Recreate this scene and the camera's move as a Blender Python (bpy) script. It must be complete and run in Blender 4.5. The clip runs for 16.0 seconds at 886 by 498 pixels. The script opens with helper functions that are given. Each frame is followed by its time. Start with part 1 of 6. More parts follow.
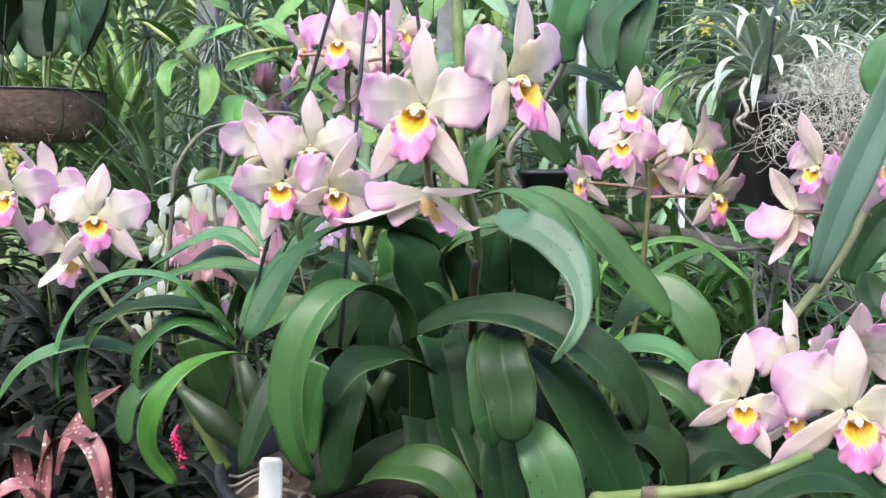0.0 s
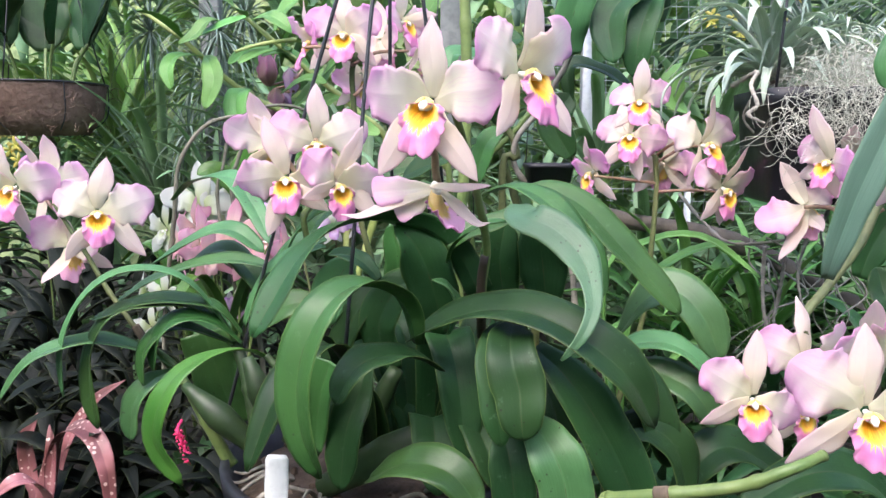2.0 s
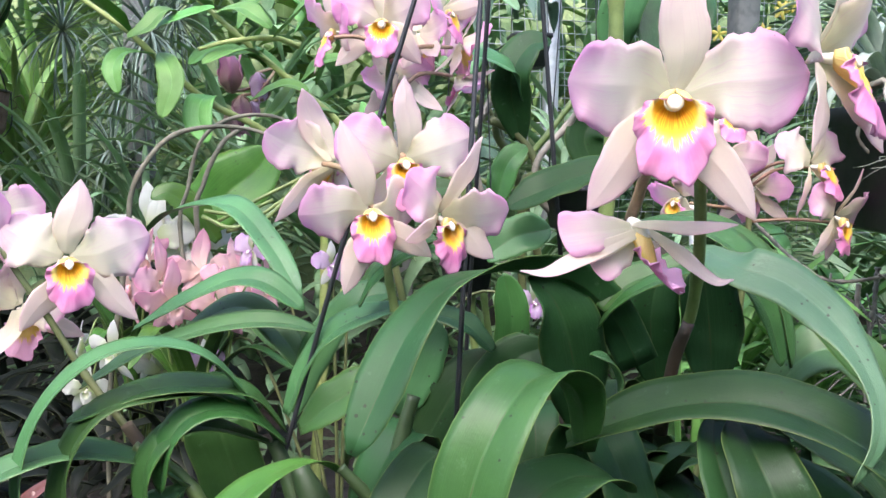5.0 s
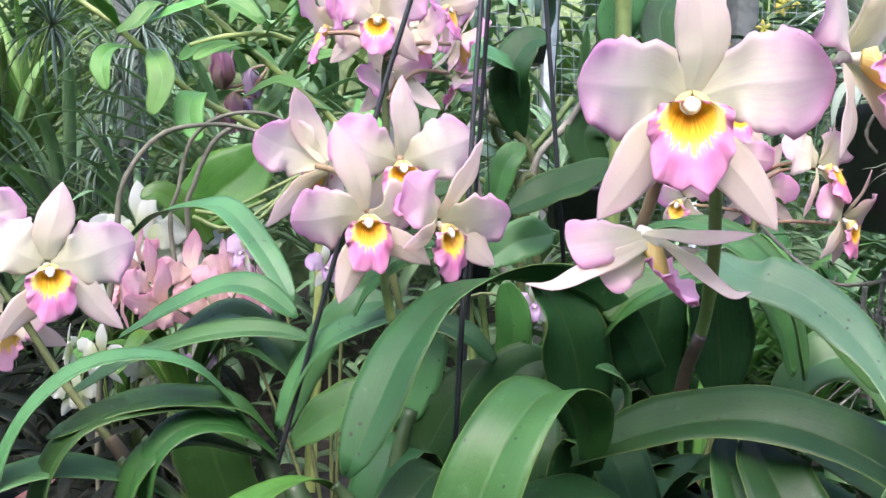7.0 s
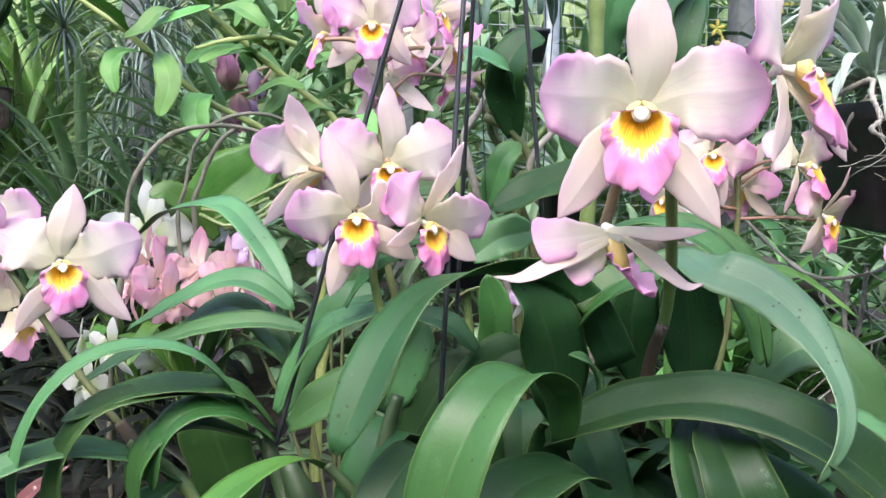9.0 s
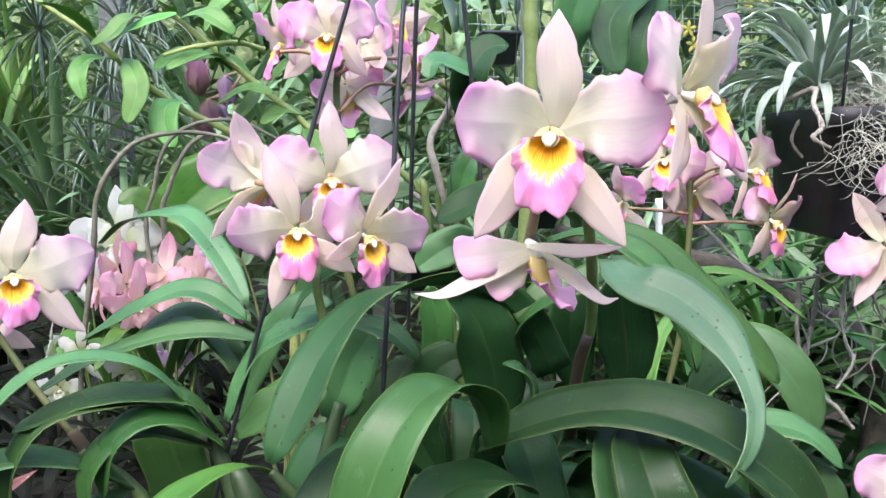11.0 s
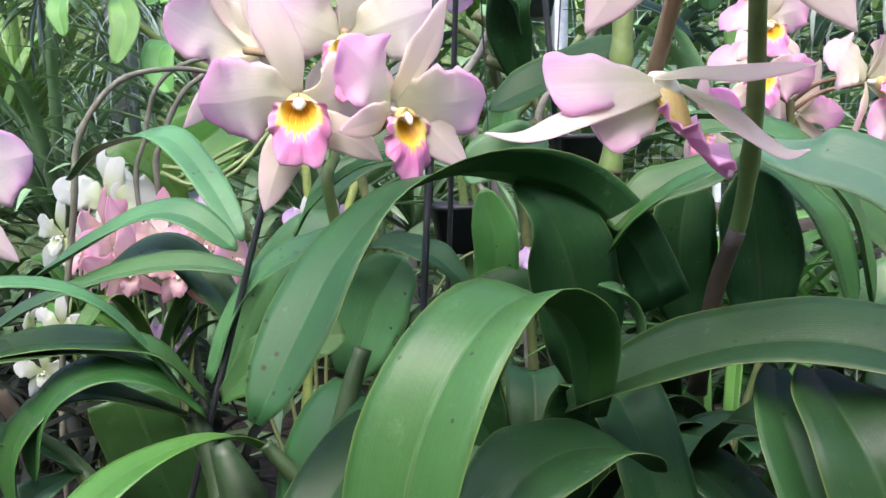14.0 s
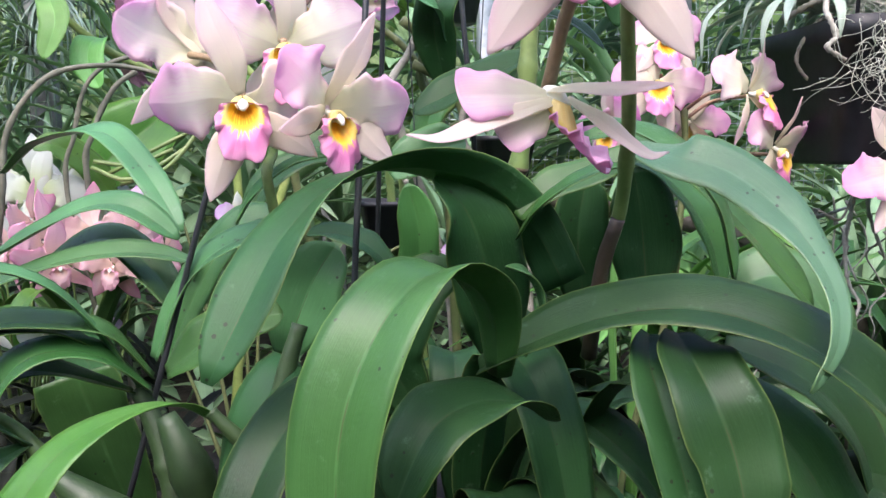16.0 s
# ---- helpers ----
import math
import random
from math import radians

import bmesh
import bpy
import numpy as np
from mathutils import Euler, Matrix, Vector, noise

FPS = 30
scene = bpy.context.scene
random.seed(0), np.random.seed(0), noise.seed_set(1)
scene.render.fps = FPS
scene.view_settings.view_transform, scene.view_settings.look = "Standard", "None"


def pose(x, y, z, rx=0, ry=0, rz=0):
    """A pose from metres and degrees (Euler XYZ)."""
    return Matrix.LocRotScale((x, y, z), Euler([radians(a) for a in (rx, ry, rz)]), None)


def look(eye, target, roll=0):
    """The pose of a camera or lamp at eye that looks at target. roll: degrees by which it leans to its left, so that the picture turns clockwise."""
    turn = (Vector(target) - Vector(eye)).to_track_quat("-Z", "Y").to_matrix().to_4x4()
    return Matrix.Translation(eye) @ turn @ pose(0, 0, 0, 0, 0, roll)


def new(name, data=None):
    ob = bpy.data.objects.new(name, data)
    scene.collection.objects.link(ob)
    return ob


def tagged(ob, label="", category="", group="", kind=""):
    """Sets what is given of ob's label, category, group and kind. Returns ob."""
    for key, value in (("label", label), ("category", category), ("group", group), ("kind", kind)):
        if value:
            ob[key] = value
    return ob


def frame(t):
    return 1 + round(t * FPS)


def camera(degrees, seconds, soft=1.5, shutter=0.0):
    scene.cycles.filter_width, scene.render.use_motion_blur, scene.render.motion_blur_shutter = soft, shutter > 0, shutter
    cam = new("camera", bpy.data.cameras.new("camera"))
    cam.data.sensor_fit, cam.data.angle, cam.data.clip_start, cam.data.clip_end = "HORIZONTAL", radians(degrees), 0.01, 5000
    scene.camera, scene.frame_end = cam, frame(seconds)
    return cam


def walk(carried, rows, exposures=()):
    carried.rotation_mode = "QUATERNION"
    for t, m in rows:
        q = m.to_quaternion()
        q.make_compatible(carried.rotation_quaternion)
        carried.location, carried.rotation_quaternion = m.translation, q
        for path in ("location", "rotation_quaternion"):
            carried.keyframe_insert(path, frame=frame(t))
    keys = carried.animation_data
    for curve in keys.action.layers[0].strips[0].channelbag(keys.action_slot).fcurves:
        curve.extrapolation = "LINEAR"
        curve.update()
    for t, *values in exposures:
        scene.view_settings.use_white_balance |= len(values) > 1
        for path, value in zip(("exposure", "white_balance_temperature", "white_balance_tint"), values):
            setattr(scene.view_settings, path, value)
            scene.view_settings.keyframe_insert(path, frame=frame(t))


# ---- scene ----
cam = camera(63.0, 16.0)
EXPOSURES = [(0, 1.58, 6190, 18)]
PATH = [
    (0, (0.0, 0.0, 1.2), (0.0, 1.981, 0.922), -0.0),
    (0.5, (0.033, -0.009, 1.208), (0.031, 1.973, 0.941), -0.0),
    (1, (0.034, -0.007, 1.213), (0.041, 1.974, 0.94), 0.3),
    (1.5, (0.009, -0.003, 1.208), (0.014, 1.977, 0.924), 0.2),
    (2, (-0.006, 0.01, 1.202), (-0.011, 1.988, 0.903), 0.0),
    (2.5, (0.006, 0.021, 1.202), (-0.026, 1.997, 0.889), -0.0),
    (3, (-0.001, 0.041, 1.204), (-0.066, 2.014, 0.884), 0.3),
    (3.5, (-0.081, 0.111, 1.215), (-0.164, 2.087, 0.919), 0.3),
    (4, (-0.163, 0.226, 1.212), (-0.174, 2.207, 0.936), 0.1),
    (4.5, (-0.205, 0.262, 1.202), (-0.061, 2.239, 0.937), 0.1),
    (5, (-0.202, 0.257, 1.199), (0.063, 2.224, 0.954), 0.4),
    (7.5, (-0.201, 0.287, 1.205), (0.077, 2.25, 0.942), 0.5),
    (8, (-0.191, 0.272, 1.204), (0.059, 2.238, 0.935), 0.2),
    (10.5, (-0.181, 0.224, 1.225), (0.079, 2.189, 0.959), 0.1),
    (11, (-0.146, 0.22, 1.227), (0.13, 2.181, 0.945), -0.1),
    (11.5, (-0.141, 0.24, 1.202), (0.139, 2.198, 0.905), -0.1),
    (12, (-0.129, 0.281, 1.167), (0.142, 2.241, 0.877), 0.1),
    (12.5, (-0.177, 0.347, 1.122), (0.085, 2.313, 0.86), 0.3),
    (13, (-0.224, 0.39, 1.127), (0.039, 2.355, 0.859), -0.3),
    (13.5, (-0.198, 0.406, 1.113), (0.061, 2.371, 0.843), -0.4),
    (14, (-0.149, 0.39, 1.128), (0.074, 2.36, 0.861), -0.8),
    (14.5, (-0.1, 0.351, 1.149), (0.12, 2.323, 0.9), -0.3),
    (15, (-0.125, 0.326, 1.147), (0.232, 2.277, 0.895), -0.2),
    (15.5, (-0.15, 0.312, 1.135), (0.3, 2.243, 0.872), -0.2),
    (16, (-0.156, 0.331, 1.127), (0.262, 2.269, 0.859), -0.0),
]
walk(cam, [(t, look(eye, target, roll)) for t, eye, target, roll in PATH], EXPOSURES)

# ---- light ----
SUN_EL, SUN_AZ = radians(56), radians(205)
world = bpy.data.worlds.new("sky")
scene.world = world
world.use_nodes = True
wn = world.node_tree
sky = wn.nodes.new("ShaderNodeTexSky")
sky.sky_type, sky.sun_disc = "NISHITA", False
sky.sun_elevation, sky.sun_rotation = SUN_EL, SUN_AZ
sky.air_density, sky.dust_density = 1.0, 3.6
wn.links.new(sky.outputs[0], wn.nodes["Background"].inputs[0])
wn.nodes["Background"].inputs[1].default_value = 0.285
sun = new("sun", bpy.data.lights.new("sun", "SUN"))
sun.data.energy, sun.data.angle, sun.data.color = 1.0, radians(60), (1.0, 0.96, 0.93)
sun.matrix_world = look((0, 0, 5), (0.20 * 5, 0.64 * 5, 0))


# ---- materials ----
class Nodes:
    """A small wrapper to wire up a node material."""

    def __init__(self, name):
        self.mat = bpy.data.materials.new(name)
        self.mat.use_nodes = True
        self.tree = self.mat.node_tree
        self.bsdf = self.tree.nodes["Principled BSDF"]
        self.out = self.tree.nodes["Material Output"]

    def add(self, kind, **values):
        node = self.tree.nodes.new("ShaderNode" + kind)
        for key, value in values.items():
            node.inputs[key.replace("_", " ")].default_value = value
        return node

    def link(self, a, b):
        self.tree.links.new(a, b)

    def math(self, op, a, b=0.0, clamp=False):
        node = self.tree.nodes.new("ShaderNodeMath")
        node.operation, node.use_clamp = op, clamp
        for slot, value in zip(node.inputs, (a, b)):
            if isinstance(value, (int, float)):
                slot.default_value = value
            else:
                self.link(value, slot)
        return node.outputs[0]

    def mix(self, fac, a, b, blend="MIX"):
        node = self.tree.nodes.new("ShaderNodeMix")
        node.data_type, node.blend_type = "RGBA", blend
        for slot, value in zip((node.inputs[0], node.inputs[6], node.inputs[7]), (fac, a, b)):
            if isinstance(value, (int, float)):
                slot.default_value = value
            elif isinstance(value, tuple):
                slot.default_value = (*value, 1)
            else:
                self.link(value, slot)
        return node.outputs[2]

    def ramp(self, value, low, high):
        node = self.tree.nodes.new("ShaderNodeMapRange")
        node.interpolation_type = "SMOOTHSTEP"
        self.link(value, node.inputs[0])
        node.inputs[1].default_value, node.inputs[2].default_value = low, high
        return node.outputs[0]

    def noise(self, scale, detail=3.0, vector=None, rough=0.55):
        node = self.add("TexNoise", Scale=scale, Detail=detail, Roughness=rough)
        if vector is not None:
            self.link(vector, node.inputs["Vector"])
        return node.outputs[0]

    def place(self):
        return self.add("TexCoord").outputs["Object"]

    def uv(self, su=1.0, sv=1.0):
        """The length and breadth coordinates of a blade, and both as a stretched vector."""
        co = self.add("TexCoord").outputs["UV"]
        split = self.add("SeparateXYZ")
        self.link(co, split.inputs[0])
        joined = self.add("CombineXYZ")
        self.link(self.math("MULTIPLY", split.outputs[0], su), joined.inputs[0])
        self.link(self.math("MULTIPLY", split.outputs[1], sv), joined.inputs[1])
        self.link(self.math("MULTIPLY", self.add("ObjectInfo").outputs["Random"], 37.0), joined.inputs[2])
        return split.outputs[0], split.outputs[1], joined.outputs[0]

    def random(self):
        return self.add("ObjectInfo").outputs["Random"]

    def bump(self, height, strength=0.2, distance=0.002):
        node = self.add("Bump", Strength=strength, Distance=distance)
        self.link(height, node.inputs["Height"])
        self.link(node.outputs[0], self.bsdf.inputs["Normal"])

    def thin(self, color, amount):
        """Lets some light through, as a leaf or a petal does."""
        trans = self.add("BsdfTranslucent")
        if isinstance(color, tuple):
            trans.inputs[0].default_value = (*color, 1)
        else:
            self.link(color, trans.inputs[0])
        both = self.add("MixShader")
        both.inputs[0].default_value = amount
        self.link(self.bsdf.outputs[0], both.inputs[1])
        self.link(trans.outputs[0], both.inputs[2])
        self.link(both.outputs[0], self.out.inputs[0])


def leaf_material(name, dark, light, rough=0.38, through_light=0.18, specks=0.0, scale=1.0, gloss=0.36):
    n = Nodes(name)
    u, v, vec = n.uv(3.0, 90.0)
    streak = n.noise(1.0, 4.0, vec)
    broad = n.noise(14.0 * scale, 3.0, n.place())
    c = n.mix(n.ramp(broad, 0.3, 0.7), dark, light)
    c = n.mix(n.math("MULTIPLY", n.ramp(streak, 0.38, 0.72), 0.28), c, tuple(min(1, x * 1.4 + 0.006) for x in light))
    shade = n.math("MULTIPLY_ADD", n.random(), 0.5)
    n.tree.nodes[-1].inputs[2].default_value = 0.75
    hsv = n.add("HueSaturation")
    n.link(shade, hsv.inputs["Value"])
    n.link(c, hsv.inputs["Color"])
    n.link(n.math("MULTIPLY_ADD", n.random(), 0.03), hsv.inputs["Hue"])
    n.tree.nodes[-1].inputs[2].default_value = 0.485
    c = hsv.outputs[0]
    rib = n.math("SUBTRACT", 1.0, n.ramp(n.math("ABSOLUTE", n.math("SUBTRACT", v, 0.5)), 0.006, 0.03))
    c = n.mix(n.math("MULTIPLY", rib, 0.16), c, tuple(min(1, x * 1.9 + 0.03) for x in light))
    edge = n.ramp(n.math("ABSOLUTE", n.math("SUBTRACT", v, 0.5)), 0.475, 0.5)
    c = n.mix(n.math("MULTIPLY", edge, 0.28), c, (0.28, 0.36, 0.10))
    if specks:
        # insect specks, brown spots and dried water marks
        vor = n.add("TexVoronoi", Scale=120.0, Randomness=1.0)
        n.link(n.place(), vor.inputs["Vector"])
        size = n.math("MULTIPLY", n.noise(35.0, 1.0, n.place()), 0.30)
        dot = n.math("LESS_THAN", vor.outputs["Distance"], n.math("SUBTRACT", size, 0.035))
        few = n.math("GREATER_THAN", n.noise(24.0, 1.0, n.place()), 0.62 - specks)
        c = n.mix(n.math("MULTIPLY", dot, few), c, (0.014, 0.016, 0.010))
        pale = n.ramp(n.noise(75.0, 6.0, n.place(), 0.7), 0.60, 0.72)
        c = n.mix(n.math("MULTIPLY", pale, 0.2), c, (0.20, 0.32, 0.19))
        worn = n.math("MULTIPLY", n.ramp(n.noise(30.0, 5.0, n.place(), 0.75), 0.66, 0.74), n.ramp(n.math("ABSOLUTE", n.math("SUBTRACT", v, 0.5)), 0.30, 0.48))
        c = n.mix(n.math("MULTIPLY", worn, 0.35), c, (0.14, 0.13, 0.05))
        line = n.math("SUBTRACT", 1.0, n.ramp(n.math("ABSOLUTE", n.math("SUBTRACT", v, 0.5)), 0.0, 0.012))
        c = n.mix(n.math("MULTIPLY", line, n.ramp(n.noise(40.0, 4.0, n.place()), 0.40, 0.62)), c, (0.05, 0.045, 0.02))
    n.link(c, n.bsdf.inputs["Base Color"])
    n.link(n.math("MULTIPLY_ADD", broad, 0.22), n.bsdf.inputs["Roughness"])
    n.tree.nodes[-1].inputs[2].default_value = rough - 0.1
    n.bsdf.inputs["Specular IOR Level"].default_value = gloss
    n.bump(n.math("ADD", n.math("MULTIPLY", streak, 0.9), n.math("ADD", n.math("MULTIPLY", broad, 2.8), n.noise(220.0, 3.0, n.place()))), 0.22, 0.0016)
    n.thin(n.mix(0.5, c, (0.16, 0.34, 0.03)), through_light)
    return n.mat


def petal_material(name, pale, blush, warm, tip_from=0.45, spread=0.32):
    n = Nodes(name)
    u, v, vec = n.uv(2.2, 34.0)
    streak = n.noise(1.0, 4.0, vec, 0.65)
    cloud = n.noise(46.0, 3.0, n.place())
    side = n.math("MULTIPLY", n.math("ABSOLUTE", n.math("SUBTRACT", v, 0.5)), 2.0)
    out = n.math("ADD", n.math("MULTIPLY", u, 0.72), n.math("MULTIPLY", n.math("POWER", side, 2.4), 0.34))
    out = n.math("ADD", out, n.math("MULTIPLY", n.math("SUBTRACT", cloud, 0.5), 0.38))
    out = n.math("ADD", out, n.math("MULTIPLY", n.math("SUBTRACT", streak, 0.5), 0.22))
    out = n.math("ADD", out, n.math("MULTIPLY", n.math("SUBTRACT", n.random(), 0.5), 0.30))
    c = n.mix(n.ramp(u, 0.05, 0.72), warm, pale)
    c = n.mix(n.ramp(out, tip_from, tip_from + 2 * spread), c, blush)
    vein = n.math("MULTIPLY", n.ramp(streak, 0.52, 0.70), 0.20)
    c = n.mix(vein, c, tuple(x * 0.92 for x in blush))
    rim = n.math("MULTIPLY", n.ramp(side, 0.90, 1.0), 0.20)
    c = n.mix(rim, c, blush)
    n.link(c, n.bsdf.inputs["Base Color"])
    n.bsdf.inputs["Roughness"].default_value = 0.5
    n.bsdf.inputs["Specular IOR Level"].default_value = 0.22
    n.bump(n.math("ADD", n.math("MULTIPLY", streak, 1.1), n.math("MULTIPLY", cloud, 1.6)), 0.2, 0.0016)
    n.thin(c, 0.66)
    return n.mat


def lip_material(name, rim, gold, veins):
    n = Nodes(name)
    u, v, vec = n.uv(0.9, 62.0)
    streak = n.noise(1.0, 2.0, vec, 0.4)
    side = n.math("MULTIPLY", n.math("ABSOLUTE", n.math("SUBTRACT", v, 0.5)), 2.0)
    fine = n.noise(90.0, 3.0, n.place())
    c = n.mix(n.ramp(n.math("ADD", u, n.math("MULTIPLY", side, 0.22)), 0.34, 0.60), gold, (0.74, 0.58, 0.12))
    c = n.mix(n.math("MULTIPLY", n.ramp(side, 0.45, 0.95), 0.65), c, (0.78, 0.70, 0.36))
    floor_ = n.math("MULTIPLY", n.math("SUBTRACT", 1.0, n.ramp(side, 0.30, 0.52)), n.ramp(streak, 0.36, 0.56))
    c = n.mix(n.math("MULTIPLY", floor_, n.math("SUBTRACT", 1.0, n.ramp(u, 0.26, 0.44))), c, veins)
    # the magenta runs in as fine rays along the veins
    reach = n.math("ADD", u, n.math("MULTIPLY", n.math("SUBTRACT", streak, 0.5), 0.42))
    reach = n.math("SUBTRACT", reach, n.math("MULTIPLY", n.ramp(side, 0.30, 0.55), 0.17))
    c = n.mix(n.ramp(reach, 0.48, 0.58), c, rim)
    pale = n.math("MULTIPLY", n.ramp(n.math("ADD", u, n.math("MULTIPLY", n.math("SUBTRACT", fine, 0.5), 0.5)), 0.62, 0.98), 0.6)
    c = n.mix(pale, c, (0.78, 0.45, 0.65))
    n.link(c, n.bsdf.inputs["Base Color"])
    n.bsdf.inputs["Roughness"].default_value = 0.45
    n.bump(n.math("ADD", n.math("MULTIPLY", streak, 1.5), fine), 0.4, 0.0012)
    n.thin(c, 0.42)
    return n.mat


def plain_material(name, a, b, rough=0.6, grain=60.0, bump=0.3, metal=0.0, spec=0.4, depth=0.002):
    n = Nodes(name)
    big, fine = n.noise(grain * 0.15, 4.0, n.place()), n.noise(grain, 5.0, n.place())
    c = n.mix(n.ramp(big, 0.3, 0.7), a, b)
    c = n.mix(n.math("MULTIPLY", n.ramp(fine, 0.45, 0.7), 0.4), c, tuple(x * 0.55 for x in a))
    n.link(c, n.bsdf.inputs["Base Color"])
    n.link(n.math("MULTIPLY_ADD", fine, 0.25), n.bsdf.inputs["Roughness"])
    n.tree.nodes[-1].inputs[2].default_value = rough - 0.12
    n.bsdf.inputs["Metallic"].default_value, n.bsdf.inputs["Specular IOR Level"].default_value = metal, spec
    n.bump(n.math("ADD", fine, big), bump, depth)
    return n.mat


LEAF = leaf_material("orchid_leaf", (0.019, 0.063, 0.015), (0.041, 0.116, 0.029), 0.34, 0.16, 0.10, gloss=0.30)
# darker leaf green; on inner leaves the colour also carries their shade
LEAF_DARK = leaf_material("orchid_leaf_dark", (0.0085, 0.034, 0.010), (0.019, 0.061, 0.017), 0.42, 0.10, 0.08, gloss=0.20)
LEAF_PALE = leaf_material("orchid_leaf_pale", (0.035, 0.104, 0.036), (0.064, 0.162, 0.058), 0.32, 0.18, 0.06, gloss=0.30)
# sheen of the sky on an upturned leaf, mixed into a paler grey-green
LEAF_SHEEN = leaf_material("orchid_leaf_sheen", (0.050, 0.120, 0.058), (0.088, 0.176, 0.090), 0.34, 0.16, 0.10, gloss=0.34)
LEAF_YOUNG = leaf_material("orchid_leaf_young", (0.032, 0.096, 0.014), (0.066, 0.156, 0.024), 0.34, 0.22, 0.06)
LEAF_FRESH = leaf_material("fresh_leaf", (0.10, 0.26, 0.055), (0.17, 0.38, 0.10), 0.42, 0.3)
LEAF_BACK = leaf_material("garden_leaf", (0.125, 0.220, 0.110), (0.235, 0.365, 0.195), 0.5, 0.3, 0.0, 0.4)
LEAF_LIME = leaf_material("lime_leaf", (0.17, 0.31, 0.08), (0.30, 0.44, 0.15), 0.5, 0.35, 0.0, 0.4)
LEAF_BLUE = leaf_material("blue_green_leaf", (0.060, 0.120, 0.085), (0.10, 0.180, 0.13), 0.5, 0.15, 0.0, 0.5)
MOSS = plain_material("silver_moss", (0.36, 0.38, 0.31), (0.50, 0.52, 0.44), 0.9, 90.0, 0.3)
BACKDROP = plain_material("distant_greenery", (0.10, 0.17, 0.07), (0.28, 0.36, 0.16), 0.9, 14.0, 0.6, depth=0.05)
# dark leaf taken down to near black, so its colour carries deep shade
SHADE = leaf_material("shade_black_leaf", (0.003, 0.006, 0.004), (0.010, 0.013, 0.009), 0.6, 0.03, gloss=0.15)
SILVER = leaf_material("silver_leaf", (0.33, 0.42, 0.35), (0.47, 0.55, 0.47), 0.75, 0.35, gloss=0.2)
NEEDLE = leaf_material("grey_needle", (0.10, 0.15, 0.12), (0.19, 0.25, 0.20), 0.8, 0.15)
PETAL = petal_material("blush_petal", (0.80, 0.745, 0.71), (0.77, 0.46, 0.68), (0.77, 0.76, 0.59), 0.30, 0.36)
PETAL_PINK = petal_material("pink_blush_petal", (0.81, 0.69, 0.70), (0.78, 0.44, 0.68), (0.78, 0.73, 0.60), 0.22, 0.34)
SEPAL = petal_material("cream_sepal", (0.81, 0.72, 0.67), (0.77, 0.55, 0.65), (0.78, 0.75, 0.60), 0.44, 0.46)
LIP = lip_material("gold_magenta_lip", (0.72, 0.25, 0.50), (0.86, 0.56, 0.03), (0.76, 0.36, 0.02))
LIP_OUT = lip_material("pale_lip_outside", (0.80, 0.48, 0.68), (0.82, 0.66, 0.27), (0.80, 0.60, 0.22))
COLUMN = plain_material("ivory_column", (0.62, 0.59, 0.50), (0.70, 0.68, 0.61), 0.7, 120.0, 0.15, spec=0.15)
PINK = petal_material("pink_petal", (0.82, 0.62, 0.66), (0.78, 0.42, 0.58), (0.82, 0.66, 0.58), 0.36, 0.4)
WHITE = petal_material("white_petal", (0.70, 0.73, 0.69), (0.62, 0.52, 0.66), (0.56, 0.64, 0.36), 0.80, 0.3)
MAUVE = petal_material("mauve_petal", (0.58, 0.36, 0.44), (0.52, 0.27, 0.43), (0.46, 0.36, 0.28), 0.3, 0.4)
VIOLET = petal_material("violet_petal", (0.72, 0.60, 0.76), (0.60, 0.28, 0.66), (0.6, 0.5, 0.6), 0.35, 0.4)
CANE = plain_material("green_cane", (0.085, 0.145, 0.040), (0.14, 0.19, 0.06), 0.45, 90.0, 0.25)
CANE_BROWN = plain_material("brown_cane", (0.030, 0.020, 0.014), (0.062, 0.045, 0.026), 0.6, 120.0, 0.4)
PEDICEL = plain_material("rosy_stalk", (0.24, 0.13, 0.10), (0.27, 0.20, 0.11), 0.5, 120.0, 0.2)
CANE_LIGHT = plain_material("pale_cane", (0.26, 0.34, 0.09), (0.40, 0.45, 0.17), 0.5, 70.0, 0.3)
STEM = plain_material("olive_stem", (0.055, 0.080, 0.026), (0.11, 0.125, 0.048), 0.55, 90.0, 0.25)
HUSK = plain_material("dry_husk", (0.060, 0.045, 0.030), (0.13, 0.10, 0.065), 0.8, 90.0, 0.5)
BULB = plain_material("green_bulb", (0.013, 0.033, 0.010), (0.034, 0.064, 0.020), 0.5, 70.0, 0.5)
ROOT = plain_material("grey_root", (0.17, 0.165, 0.14), (0.34, 0.32, 0.27), 0.8, 120.0, 0.5)
BRANCH = plain_material("old_branch", (0.075, 0.08, 0.055), (0.17, 0.165, 0.12), 0.8, 90.0, 0.5)
WIRE = plain_material("dark_wire", (0.012, 0.014, 0.017), (0.024, 0.026, 0.03), 0.4, 80.0, 0.1)
PLASTIC = plain_material("black_plastic", (0.010, 0.011, 0.014), (0.020, 0.021, 0.026), 0.5, 40.0, 0.15)
TAG = plain_material("white_tag", (0.72, 0.75, 0.74), (0.80, 0.82, 0.81), 0.4, 50.0, 0.08)
BARK = plain_material("bark_mix", (0.040, 0.028, 0.020), (0.11, 0.08, 0.055), 0.9, 90.0, 0.9, depth=0.006)
COIR = plain_material("coconut_fibre", (0.10, 0.060, 0.042), (0.19, 0.125, 0.09), 0.95, 55.0, 1.0, depth=0.008)
SOIL = plain_material("leaf_litter", (0.020, 0.017, 0.013), (0.050, 0.041, 0.030), 0.95, 30.0, 1.0, depth=0.02)
